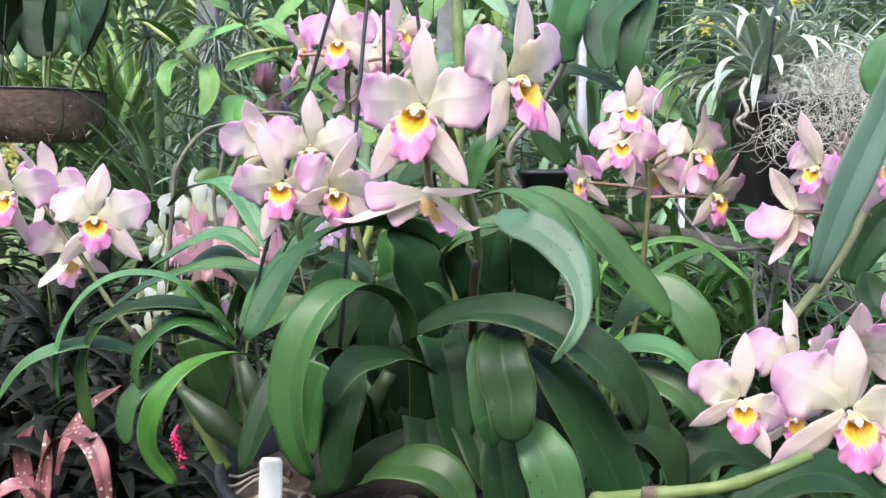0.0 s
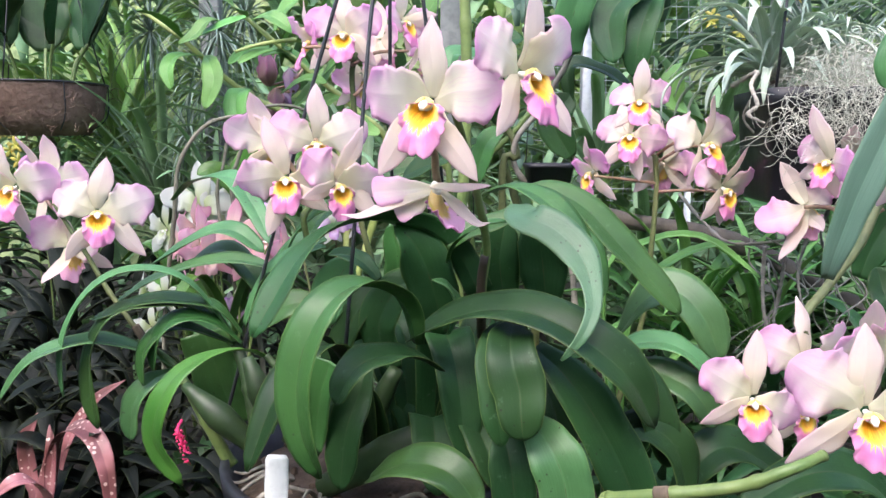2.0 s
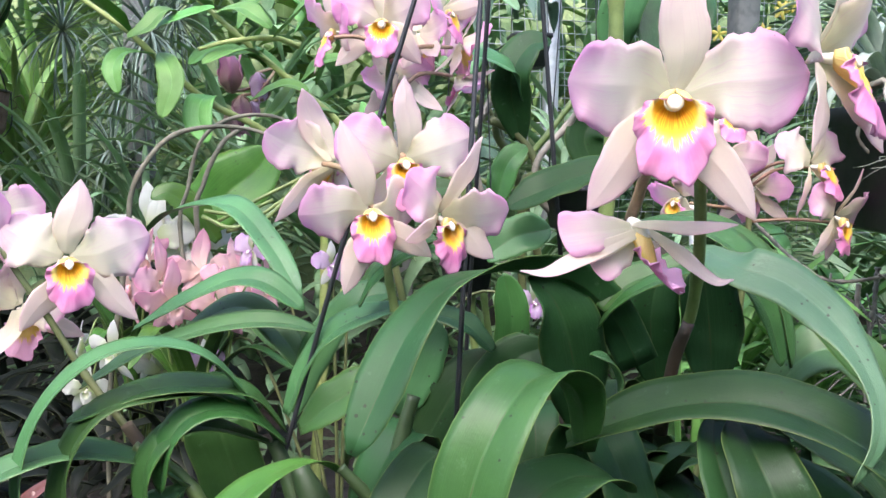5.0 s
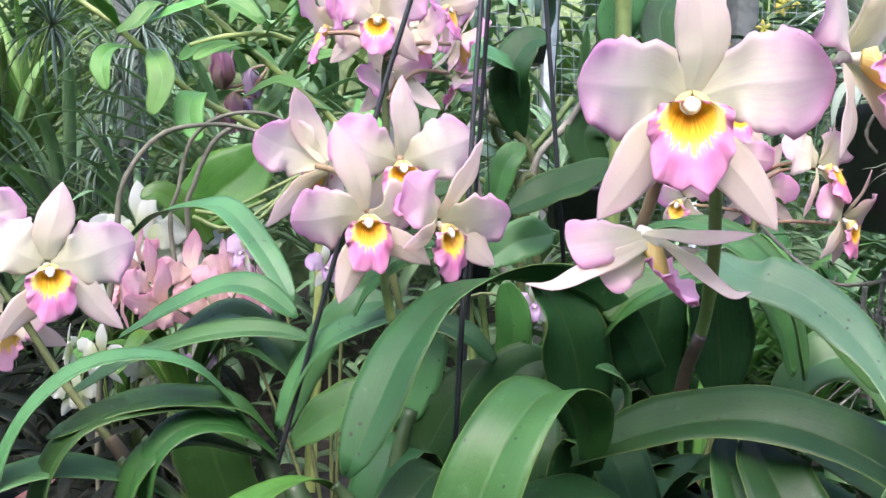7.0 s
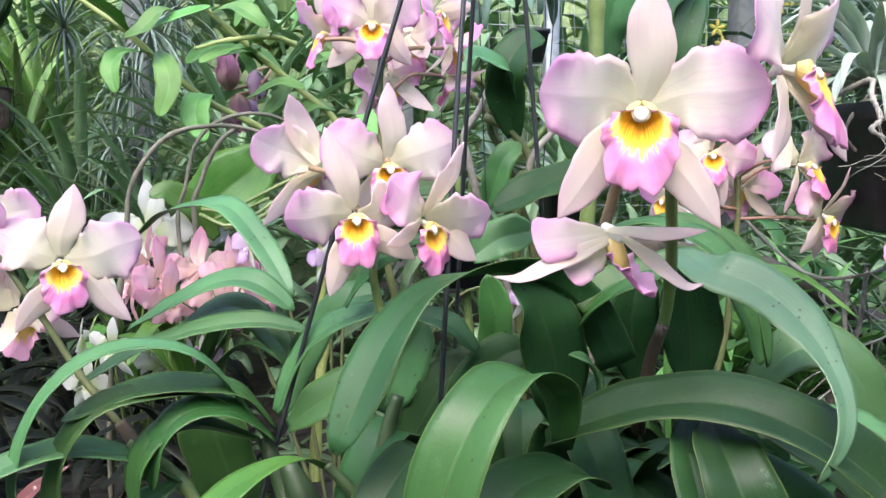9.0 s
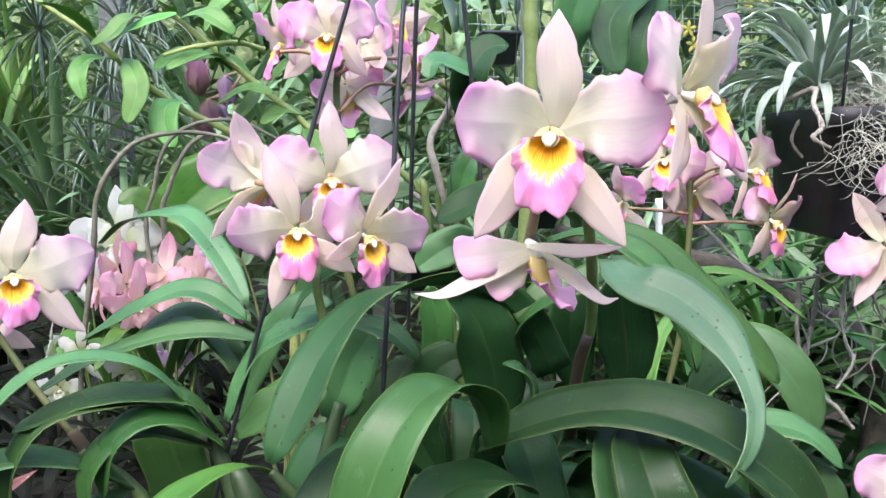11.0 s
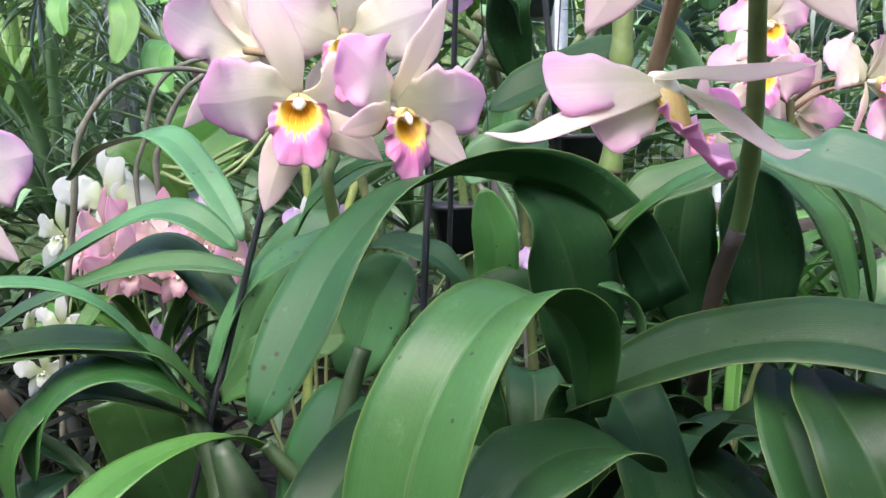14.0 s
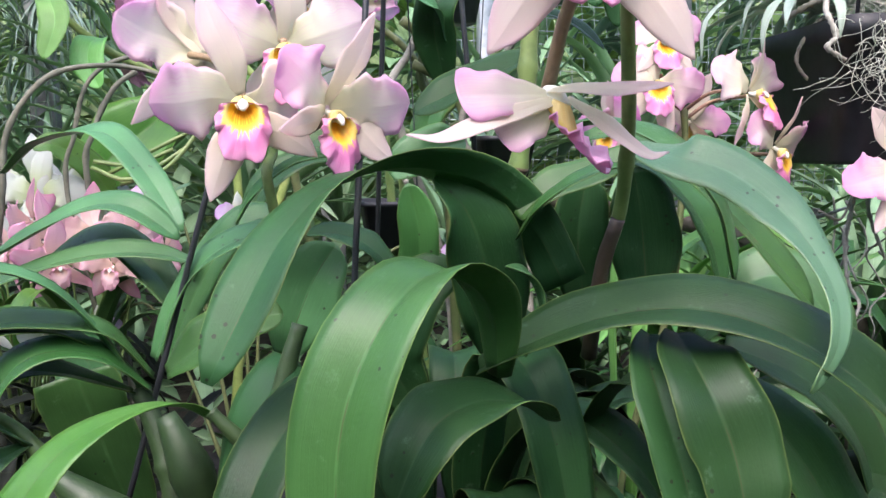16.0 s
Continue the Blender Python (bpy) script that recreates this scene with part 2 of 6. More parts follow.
# bench timber in near black, the shadow around it put into its colour
SHADE_WOOD = plain_material("shade_black_timber", (0.012, 0.012, 0.011), (0.03, 0.028, 0.024), 0.85, 25.0, 0.5)


def cloth_material(name, a, b, dark, glow):
    n = Nodes(name)
    weave = n.noise(260.0, 3.0, n.place())
    stain = n.noise(1.3, 4.0, n.place())
    c = n.mix(n.ramp(stain, 0.3, 0.7), a, b)
    c = n.mix(n.math("MULTIPLY", n.ramp(weave, 0.45, 0.7), 0.4), c, dark)
    n.link(c, n.bsdf.inputs["Base Color"])
    n.bsdf.inputs["Roughness"].default_value = 0.9
    n.bump(weave, 0.4, 0.002)
    n.thin(c, glow)
    return n.mat


# cloth and net of the unseen roof and walls, toned to tune the fill
CLOTH = cloth_material("pale_shade_cloth", (0.72, 0.75, 0.70), (0.82, 0.84, 0.80), (0.42, 0.46, 0.42), 0.62)
NET = cloth_material("green_shade_net", (0.32, 0.44, 0.35), (0.40, 0.53, 0.43), (0.18, 0.27, 0.20), 0.55)
TIMBER = plain_material("grey_timber", (0.10, 0.115, 0.11), (0.19, 0.20, 0.185), 0.85, 25.0, 0.5)
METAL = plain_material("galvanised_metal", (0.45, 0.48, 0.49), (0.58, 0.60, 0.60), 0.45, 30.0, 0.1, 0.7)
RED = plain_material("crimson_bract", (0.55, 0.02, 0.10), (0.70, 0.05, 0.18), 0.45, 90.0, 0.2)
YELLOW = petal_material("yellow_petal", (0.74, 0.68, 0.24), (0.72, 0.55, 0.10), (0.6, 0.6, 0.15), 0.5, 0.3)


def bromeliad_material():
    n = Nodes("spotted_bromeliad_leaf")
    u, v, vec = n.uv(3.0, 60.0)
    c = n.mix(n.ramp(n.noise(9.0, 3.0, n.place()), 0.35, 0.65), (0.10, 0.032, 0.030), (0.38, 0.16, 0.17))
    vor = n.add("TexVoronoi", Scale=95.0)
    n.link(n.place(), vor.inputs["Vector"])
    dots = n.math("MULTIPLY", n.math("LESS_THAN", vor.outputs["Distance"], 0.26), n.ramp(n.noise(30.0, 2.0, n.place()), 0.42, 0.55))
    c = n.mix(n.math("MULTIPLY", dots, 0.7), c, (0.72, 0.58, 0.50))
    n.link(c, n.bsdf.inputs["Base Color"])
    n.bsdf.inputs["Roughness"].default_value = 0.42
    n.bump(n.noise(1.0, 3.0, vec), 0.3, 0.001)
    n.thin(c, 0.12)
    return n.mat


BROM = bromeliad_material()


# ---- shapes ----
def smooth_path(points, count):
    """A smooth curve through the points, in even steps of length."""
    p = np.array([tuple(q) for q in points], float)
    p = np.vstack([2 * p[0] - p[1], p, 2 * p[-1] - p[-2]])
    t = np.linspace(0, 1, 14, endpoint=False)[:, None]
    rows = []
    for a, b, c, d in zip(p[:-3], p[1:-2], p[2:-1], p[3:]):
        rows.append(0.5 * (2 * b + (c - a) * t + (2 * a - 5 * b + 4 * c - d) * t**2 + (3 * b - a - 3 * c + d) * t**3))
    fine = np.vstack([*rows, p[-2][None]])
    s = np.r_[0, np.cumsum(np.linalg.norm(np.diff(fine, axis=0), axis=1))]
    return np.stack([np.interp(np.linspace(0, s[-1], count), s, fine[:, k]) for k in range(3)], 1)


def unit(a):
    return a / np.maximum(np.linalg.norm(a, axis=-1, keepdims=True), 1e-9)


BLADE = ((0, 0.34), (0.06, 0.5), (0.2, 0.8), (0.4, 0.98), (0.6, 1.0), (0.78, 0.9), (0.9, 0.68), (0.96, 0.45), (1, 0.10))
STRAP = ((0, 0.7), (0.1, 0.85), (0.4, 1.0), (0.7, 0.85), (0.88, 0.5), (1, 0.05))
PETAL_EDGE = ((0, 0.16), (0.10, 0.34), (0.25, 0.70), (0.40, 0.93), (0.55, 1.0), (0.70, 0.95), (0.82, 0.80), (0.91, 0.58), (0.96, 0.38), (0.99, 0.18), (1, 0.04))
OVATE = ((0, 0.12), (0.12, 0.42), (0.32, 0.86), (0.55, 1.0), (0.75, 0.9), (0.9, 0.62), (0.97, 0.36), (1, 0.08))
LANCE = ((0, 0.38), (0.15, 0.66), (0.38, 0.98), (0.55, 1.0), (0.72, 0.82), (0.86, 0.52), (0.95, 0.22), (1, 0.03))
CUT = ((0, 0.6), (0.3, 0.95), (0.9, 1.0), (1, 0.95))
VIEW = np.array((-0.12, -0.95, 0.28))


def ribbon(points, width, shape=BLADE, toward=(0, 0, 0), side=None, fold=0.26, wave=0.0, waves=4.0, thick=0.0016, n_long=28, n_wide=12, seed=0, cup=0.0, ragged=0.0):
    """The mesh of a leaf or petal: a blade along a smooth line, folded along its midrib, with thickness.
    toward: how much its face turns to VIEW at base, middle and tip (negative: its back)."""
    rng = np.random.RandomState(seed)
    p = smooth_path(points, n_long + 1)
    tan = unit(np.gradient(p, axis=0))
    u = np.linspace(0, 1, n_long + 1)
    if side is None:
        flat = (p[-1] - p[0]) * (1, 1, 0)
        if np.linalg.norm(flat) < 0.01:
            flat = np.array((0.0, -1.0, 0.0))
        side = np.array((flat[1], -flat[0], 0.0))
    s = unit(np.asarray(side, float) - (tan @ np.asarray(side, float))[:, None] * tan)
    nor = np.cross(s, tan)
    w = np.interp(u, np.linspace(0, 1, len(toward)), toward)[:, None]
    nor = nor * (1 - np.abs(w)) + VIEW * w
    nor = unit(nor - (nor * tan).sum(1, keepdims=True) * tan)
    s = np.cross(tan, nor)
    half = 0.5 * width * np.interp(u, *zip(*shape))
    half = half * (1 + 0.03 * np.sin(u * 17 + rng.rand() * 6))
    v = np.linspace(-1, 1, n_wide + 1)
    if n_wide >= 10:
        v = np.sign(v) * np.abs(v) ** 1.5
    a, b = rng.rand(2) * 6.28
    edge = [1 + ragged * (np.sin(u * 9 + x) + 0.6 * np.sin(u * 23 + 2 * x) + 0.35 * np.sin(u * 51 + 3 * x)) * np.sin(np.pi * u) for x in rng.rand(2) * 6.28]
    span = np.where(v[None] > 0, edge[0][:, None], edge[1][:, None])
    lift = (1.3 * np.abs(v) - 0.4 * v**2)[None] * fold * half[:, None]
    lift = lift + 0.035 * half[:, None] * np.sin(u[:, None] * (9 + 5 * rng.rand()) + v[None] * (1 + 2 * rng.rand()) + a) * (0.4 + np.abs(v[None]))
    lift = lift + cup * (v[None] ** 2) * half[:, None]
    frill = wave * half[:, None] * (np.abs(v)[None] ** 2.2) * (np.sin(waves * 6.28 * u[:, None] + np.where(v > 0, a, b)[None]) + 0.5 * np.sin(waves * 14.1 * u[:, None] + np.where(v > 0, b, a)[None] + 1))
    q = p[:, None] + s[:, None] * (v[None] * half[:, None] * span)[..., None] + nor[:, None] * (lift + frill)[..., None]
    rim = thick * (1 - 0.75 * np.abs(v) ** 4)
    q2 = q - nor[:, None] * rim[None, :, None]
    rows, cols = n_long + 1, n_wide + 1
    verts = np.concatenate([q.reshape(-1, 3), q2.reshape(-1, 3)])
    uv = np.stack(np.meshgrid(u, (v + 1) / 2, indexing="ij"), -1).reshape(-1, 2)
    uv = np.concatenate([uv, uv])
    i = np.arange(rows - 1)[:, None] * cols + np.arange(cols - 1)[None]
    top = np.stack([i, i + 1, i + cols + 1, i + cols], -1).reshape(-1, 4)
    low = top[:, ::-1] + rows * cols
    k = rows * cols
    loop = np.r_[np.arange(cols), np.arange(1, rows) * cols + cols - 1, (rows - 1) * cols + np.arange(cols - 2, -1, -1), np.arange(rows - 2, 0, -1) * cols]
    nxt = np.roll(loop, -1)
    rimf = np.stack([loop, loop + k, nxt + k, nxt], -1)
    return verts, np.concatenate([top, low, rimf]), uv


def tube(points, radius, sides=8, count=None, knots=0, swell=0.0, uneven=0.0, seed=0):
    """A tube along a smooth line; radius is one value or one for each end; knots: raised joints along it."""
    rng = np.random.RandomState(seed)
    n = count or max(6, 5 * (len(points) - 1) + (10 * knots if knots else 0))
    p = smooth_path(points, n + 1)
    tan = unit(np.gradient(p, axis=0))
    ref = np.array((0.31, 0.92, 0.23)) if abs(tan[:, 1]).mean() < 0.8 else np.array((1.0, 0.1, 0.2))
    s = unit(ref - (tan @ ref)[:, None] * tan)
    o = np.cross(tan, s)
    u = np.linspace(0, 1, n + 1)
    r = np.interp(u, np.linspace(0, 1, np.size(radius)), np.atleast_1d(radius))
    if knots:
        d = np.abs((u * knots + 0.5) % 1 - 0.5) / knots * (n)
        r = r * (1 + 0.22 * np.exp(-(d**2)))
    r = r * (1 + swell * np.sin(np.pi * u)) * (1 + uneven * (rng.rand(n + 1) - 0.5))
    ang = np.arange(sides) * 2 * np.pi / sides
    q = p[:, None] + r[:, None, None] * (np.cos(ang)[None, :, None] * s[:, None] + np.sin(ang)[None, :, None] * o[:, None])
    verts = np.concatenate([q.reshape(-1, 3), p[:1], p[-1:]])
    i = np.arange(n)[:, None] * sides
    j, k = np.arange(sides)[None], (np.arange(sides)[None] + 1) % sides
    faces = np.stack([i + j, i + k, i + sides + k, i + sides + j], -1).reshape(-1, 4).tolist()
    a, b = len(verts) - 2, len(verts) - 1
    faces += [[a, int(y), int(x)] for x, y in zip(j[0], k[0])] + [[b, n * sides + int(x), n * sides + int(y)] for x, y in zip(j[0], k[0])]
    uv = np.concatenate([np.stack(np.meshgrid(u, ang / 6.2832, indexing="ij"), -1).reshape(-1, 2), [[0, 0], [1, 0]]])
    return verts, faces, uv


def turned(profile, sides=40, squash=None):
    """A body of revolution about z from (radius, height) pairs; squash turns the circle towards a square."""
    prof = np.array(profile, float)
    ang = np.arange(sides) * 2 * np.pi / sides
    c, s = np.cos(ang), np.sin(ang)
    if squash:
        k = (np.abs(c) ** squash + np.abs(s) ** squash) ** (-1 / squash)
        c, s = c * k, s * k
    q = np.stack([prof[:, :1] * c, prof[:, :1] * s, np.repeat(prof[:, 1:], sides, 1)], -1)
    n = len(prof) - 1
    i = np.arange(n)[:, None] * sides
    j, k = np.arange(sides)[None], (np.arange(sides)[None] + 1) % sides
    faces = np.stack([i + j, i + k, i + sides + k, i + sides + j], -1).reshape(-1, 4)
    uv = np.stack(np.meshgrid(np.linspace(0, 1, n + 1), ang / 6.2832, indexing="ij"), -1).reshape(-1, 2)
    return q.reshape(-1, 3), faces, uv


def joined(pieces):
    """Several pieces in one mesh."""
    verts, faces, uvs, base = [], [], [], 0
    for v, f, uv in pieces:
        verts.append(v)
        uvs.append(uv)
        faces += [[int(x) + base for x in face] for face in f]
        base += len(v)
    return np.concatenate(verts), faces, np.concatenate(uvs)


def mesh_of(name, shape, material):
    verts, faces, uv = shape
    me = bpy.data.meshes.new(name)
    me.from_pydata([tuple(v) for v in verts], [], [tuple(int(x) for x in f) for f in faces])
    layer = me.uv_layers.new(name="UVMap")
    idx = np.empty(len(me.loops), int)
    me.loops.foreach_get("vertex_index", idx)
    layer.data.foreach_set("uv", np.asarray(uv, np.float32)[idx].ravel())
    me.polygons.foreach_set("use_smooth", np.ones(len(me.polygons), bool))
    me.materials.append(material)
    me.update()
    return me


def part(name, shape, material, parent=None, label=""):
    ob = new(name, mesh_of(name, shape, material))
    ob.parent = parent
    return tagged(ob, label)


def thing(name, label, category, group="", kind="", at=(0, 0, 0)):
    ob = new(name)
    ob.location = at
    ob.empty_display_size = 0.05
    return tagged(ob, label, category, group, kind)


def box(x0, x1, y0, y1, z0, z1, bevel=0.004):
    bm = bmesh.new()
    bmesh.ops.create_cube(bm, size=1.0)
    for v in bm.verts:
        v.co = ((x0 + x1) / 2 + v.co.x * (x1 - x0), (y0 + y1) / 2 + v.co.y * (y1 - y0), (z0 + z1) / 2 + v.co.z * (z1 - z0))
    if bevel:
        bmesh.ops.bevel(bm, geom=bm.edges[:], offset=bevel, segments=1, affect="EDGES")
    bm.verts.index_update()
    verts = np.array([tuple(v.co) for v in bm.verts])
    faces = [[v.index for v in f.verts] for f in bm.faces]
    bm.free()
    return verts, faces, verts[:, :2].copy()


COUNT = [0]


def leaf(plant, points, width, material=None, toward=(0, 0, 0), **more):
    COUNT[0] += 1
    return part("leaf", ribbon(points, width, toward=toward, seed=COUNT[0], wave=more.pop("wave", 0.05), waves=more.pop("waves", 1.6), **more), material or LEAF, plant)


def lip_shape(size, flare=1.0, seed=0):
    """The lip: a funnel rolled round the column, whose mouth flares into side lobes and a frilled front lobe."""
    rng = np.random.RandomState(seed)
    nu, nv = 26, 44
    u, v = np.linspace(0, 1, nu + 1)[:, None], np.linspace(-1, 1, nv + 1)[None]
    ang = np.radians(np.interp(u, (0, 0.42, 0.56, 1), (179, 178, 164, 150))) * v
    a, b = rng.rand(2) * 6.28
    side = np.degrees(np.abs(ang))
    edge = np.interp(side, (0, 12, 32, 58, 78, 100, 125, 150, 158), (0.58, 0.60, 0.55, 0.43, 0.38, 0.39, 0.37, 0.27, 0.22)) * (0.92 + 0.08 * flare)
    edge = edge * (1 + 0.045 * np.sin(ang * 7 + a) + 0.03 * np.sin(ang * 15 + b)) - 0.05 * np.exp(-(((ang - 0.05) / 0.10) ** 2))
    throat = np.interp(u, (0, 0.2, 0.5), (0.10, 0.185, 0.225))
    out = np.clip((u - 0.5) / 0.5, 0, 1)
    r = np.where(u < 0.5, throat, 0.225 + (edge - 0.225) * out**0.85)
    deep = np.interp(u, (0, 0.2, 0.5, 0.62, 1.0), (-0.17, -0.30, -0.40, -0.44, -0.43))
    # the front lobe bends forward and then curls back; the side lobes stand upright
    front = np.exp(-((ang / 0.85) ** 2))
    deep = deep - 0.20 * out * front + 0.05 * out**3 * front + out * 0.07 * (1 - front)
    deep = deep - 0.11 * np.cos(ang) * np.interp(u, (0.1, 0.5), (0, 1)) * (1 - 0.7 * out)
    frill = out**1.3 * (0.05 * np.sin(ang * 7 + b) + 0.036 * np.sin(ang * 16 + a + 2 * out))
    z0 = np.interp(u, (0, 0.5, 1), (-0.06, -0.22, -0.29))
    q = np.stack([r * np.sin(ang), deep + frill, z0 - r * np.cos(ang) + 0 * deep], -1) * size
    q2 = q + np.array((0, 0.0011, 0))
    rows, cols = nu + 1, nv + 1
    i = np.arange(nu)[:, None] * cols + np.arange(nv)[None]
    top = np.stack([i, i + 1, i + cols + 1, i + cols], -1).reshape(-1, 4)
    uv = np.stack(np.meshgrid(u[:, 0], (v[0] + 1) / 2, indexing="ij"), -1).reshape(-1, 2)
    k = rows * cols
    loop = np.r_[np.arange(cols), np.arange(1, rows) * cols + cols - 1, (rows - 1) * cols + np.arange(cols - 2, -1, -1), np.arange(rows - 2, 0, -1) * cols]
    nxt = np.roll(loop, -1)
    return np.concatenate([q.reshape(-1, 3), q2.reshape(-1, 3)]), np.concatenate([top, top[:, ::-1] + k, np.stack([loop, loop + k, nxt + k, nxt], -1)]), np.concatenate([uv, uv])


def facing(at, yaw, pitch, roll):
    """A flower's pose: yaw 0 looks to -y, positive turns to +x; pitch up; roll clockwise as seen from its front."""
    return pose(*at) @ pose(0, 0, 0, 0, 0, yaw) @ pose(0, 0, 0, -pitch, 0, 0) @ pose(0, 0, 0, 0, roll, 0)


def column_shape(size):
    """The column: a thick ivory rod that ends in a broad blunt cap over the throat."""
    verts, faces, uv = tube([(0, 0.03 * size, -0.02 * size), (0, -0.10 * size, -0.05 * size), (0, -0.27 * size, -0.07 * size), (0, -0.38 * size, -0.10 * size), (0, -0.425 * size, -0.14 * size), (0, -0.44 * size, -0.18 * size)], (0.05 * size, 0.06 * size, 0.08 * size, 0.088 * size, 0.075 * size, 0.03 * size), 14, 22)
    verts[:, 0] *= 1.22
    return verts, faces, uv


def add_lip(shape, material, body, label):
    """The lip, paler on its outer side."""
    ob = part("lip", shape, material, body, label)
    ob.data.materials.append(LIP_OUT if material is LIP else material)
    index = np.zeros(len(ob.data.polygons), np.int32)
    half = (len(index) - 2 * (26 + 44)) // 2
    index[half:2 * half] = 1
    ob.data.polygons.foreach_set("material_index", index)
    return ob


USUAL = ((0.0, 0.08, 1.16), (-0.97, 0.02, 0.30), (0.97, 0.02, 0.30), (-0.60, 0.06, -0.93), (0.60, 0.06, -0.93))


def flower(plant, at, yaw=0, pitch=0, roll=0, size=0.06, petal=None, sepal=None, lip=None, seed=0, label="", tips=(None,) * 5, shut=0.0, lip_part=0.77, broad=0.84):
    """A cattleya bloom: column, lip, two broad petals and three narrow sepals. size: a petal's length. tips: where the dorsal sepal,
    the petals and the lateral sepals end, in sizes, from the centre of the bloom, which faces -y; None takes the usual place. shut: how far it stays closed."""
    rng = np.random.RandomState(seed + 11)
    petal, sepal, lip = petal or PETAL, sepal or SEPAL, lip or LIP
    j = lambda k: (rng.rand() - 0.5) * 2 * k
    body = part("flower", column_shape(size * lip_part * 0.86), COLUMN, plant, label or "ivory column of a cream and mauve bloom")
    body.matrix_basis = facing(at, yaw, pitch, roll)
    for k, (name, width, wave) in enumerate((("dorsal_sepal", 0.42, 0.05), ("petal", broad, 0.17), ("petal", broad, 0.17), ("lateral_sepal", 0.39, 0.05), ("lateral_sepal", 0.39, 0.05))):
        tip = np.array(tips[k] or np.array(USUAL[k]) + (j(0.12), j(0.14), j(0.10)), float)
        tip = tip * (1 - 0.55 * shut, 1, 1 - 0.3 * shut) + (0, -0.75 * shut, 0)
        wide = name == "petal"
        d = unit(tip)
        side = np.cross(d, (0, 1, 0))
        across = unit(side) if np.linalg.norm(side) > 0.2 else np.array((1.0, 0, 0))
        sway = j(0.05) if wide else j(0.09)
        bow = -0.07 - 0.05 * rng.rand()
        pts = [tip * 0.05 + (0, 0.03, 0)] + [tip * f + np.array((0, bow, 0)) * math.sin(f * 3.14) + across * sway * math.sin(f * 4.6) for f in (0.33, 0.66)] + [tip]
        length = np.linalg.norm(tip)
        blade = ribbon(np.array(pts) * size, size * (width + j(0.04)) * min(1.1, 0.55 + 0.45 * length), PETAL_EDGE if wide else LANCE, side=across + (0, j(0.35), 0), fold=0.10 if wide else 0.16, wave=wave, waves=1.9 if wide else 1.1, thick=0.0010, n_long=28, n_wide=16, seed=rng.randint(9999), cup=-0.05 + j(0.10), ragged=0.105 if wide else 0.02)
        part(name, blade, petal if wide else sepal, body)
    add_lip(lip_shape(size * lip_part, 1.0 + j(0.3), rng.randint(9999)), lip, body, "golden throated lip with a frilled magenta edge")
    return body


def stalk(plant, points, radius, material=None, knots=0, name="stem", sides=8, **more):
    COUNT[0] += 1
    return part(name, tube(points, radius, sides, knots=knots, seed=COUNT[0], **more), material or STEM, plant)


# ---- ground and surroundings ----
def ground_shape():
    n = 60
    g = np.sign(np.linspace(-1, 1, n)) * np.abs(np.linspace(-1, 1, n)) ** 3 * 90
    x, y = np.meshgrid(g, g + 2, indexing="ij")
    z = np.array([[0.05 * noise.noise((a * 0.9, b * 0.9, 0)) for a, b in zip(r, q)] for r, q in zip(x, y)])
    i = (np.arange(n - 1)[:, None] * n + np.arange(n - 1)[None])
    f = np.stack([i, i + n, i + n + 1, i + 1], -1).reshape(-1, 4)
    v = np.stack([x, y, z], -1).reshape(-1, 3)
    return v, f, v[:, :2]


tagged(part("ground", ground_shape(), SOIL), "dark leaf litter and soil on the ground", "ground", kind="structure")
# roof strip out of view, added to hold back and soften front light
tagged(part("added_ceiling", box(-3.24, 3.24, -3.14, -0.95, 2.5, 2.54, 0.004), CLOTH), "unseen pale cloth roof added to shape the front light", "roof", kind="structure")
# unseen net walls, added at the sides and behind to close the place and shape light
for wall_name, w in (("wall_west", (-3.3, -3.24, -3.2, 3.2)), ("wall_east", (3.24, 3.3, -3.2, 3.2)), ("wall_south", (-3.24, 3.24, -3.2, -3.14))):
    tagged(part(wall_name, box(*w, 0.0, 2.498, 0.004), NET), "unseen green net wall added to shape the light", "wall", kind="structure")

# plain mottled backdrop, added to fill sky gaps like far foliage
tagged(part("wall_north", box(-6.0, 6.0, 6.9, 7.0, 0.0, 4.2, 0.004), BACKDROP), "flat green backdrop standing in for distant foliage behind the garden", "hedge", kind="structure")


# ---- the large cattleya in its hanging pot ----
POT = (-0.10, 0.885)
orchid = thing("cattleya_orchid", "large cattleya orchid with arching leaves and blush blooms in a pot", "orchid", at=(POT[0], POT[1], 0.66))


def settle(plant):
    """Keeps parts, which are given in world places, where they are under a plant whose base stands elsewhere."""
    off = Matrix.Translation(-Vector(plant.location))
    for child in plant.children:
        child.matrix_basis = off @ child.matrix_basis


# the great arch that crosses the middle and hangs to the left
leaf(orchid, [(0.032, 0.8, 1.035), (0.01, 0.805, 1.076), (-0.024, 0.8, 1.105), (-0.078, 0.785, 1.118), (-0.127, 0.77, 1.108), (-0.159, 0.752, 1.079), (-0.179, 0.735, 1.045), (-0.2, 0.717, 1.005)], 0.047, LEAF_DARK, (-0.7, -0.6, -0.42, -0.2, 0.12, 0.5, 0.8), fold=0.22, shape=((0, 0.7), (0.15, 0.8), (0.4, 0.86), (0.7, 1.0), (0.86, 0.86), (0.94, 0.62), (0.98, 0.38), (1, 0.14)))
# a narrow one that rises behind it
leaf(orchid, [(-0.192, 0.86, 1.076), (-0.179, 0.86, 1.097), (-0.158, 0.855, 1.115), (-0.138, 0.85, 1.123), (-0.119, 0.845, 1.126)], 0.02, LEAF, (0.3, 0.3, 0.3), fold=0.2)
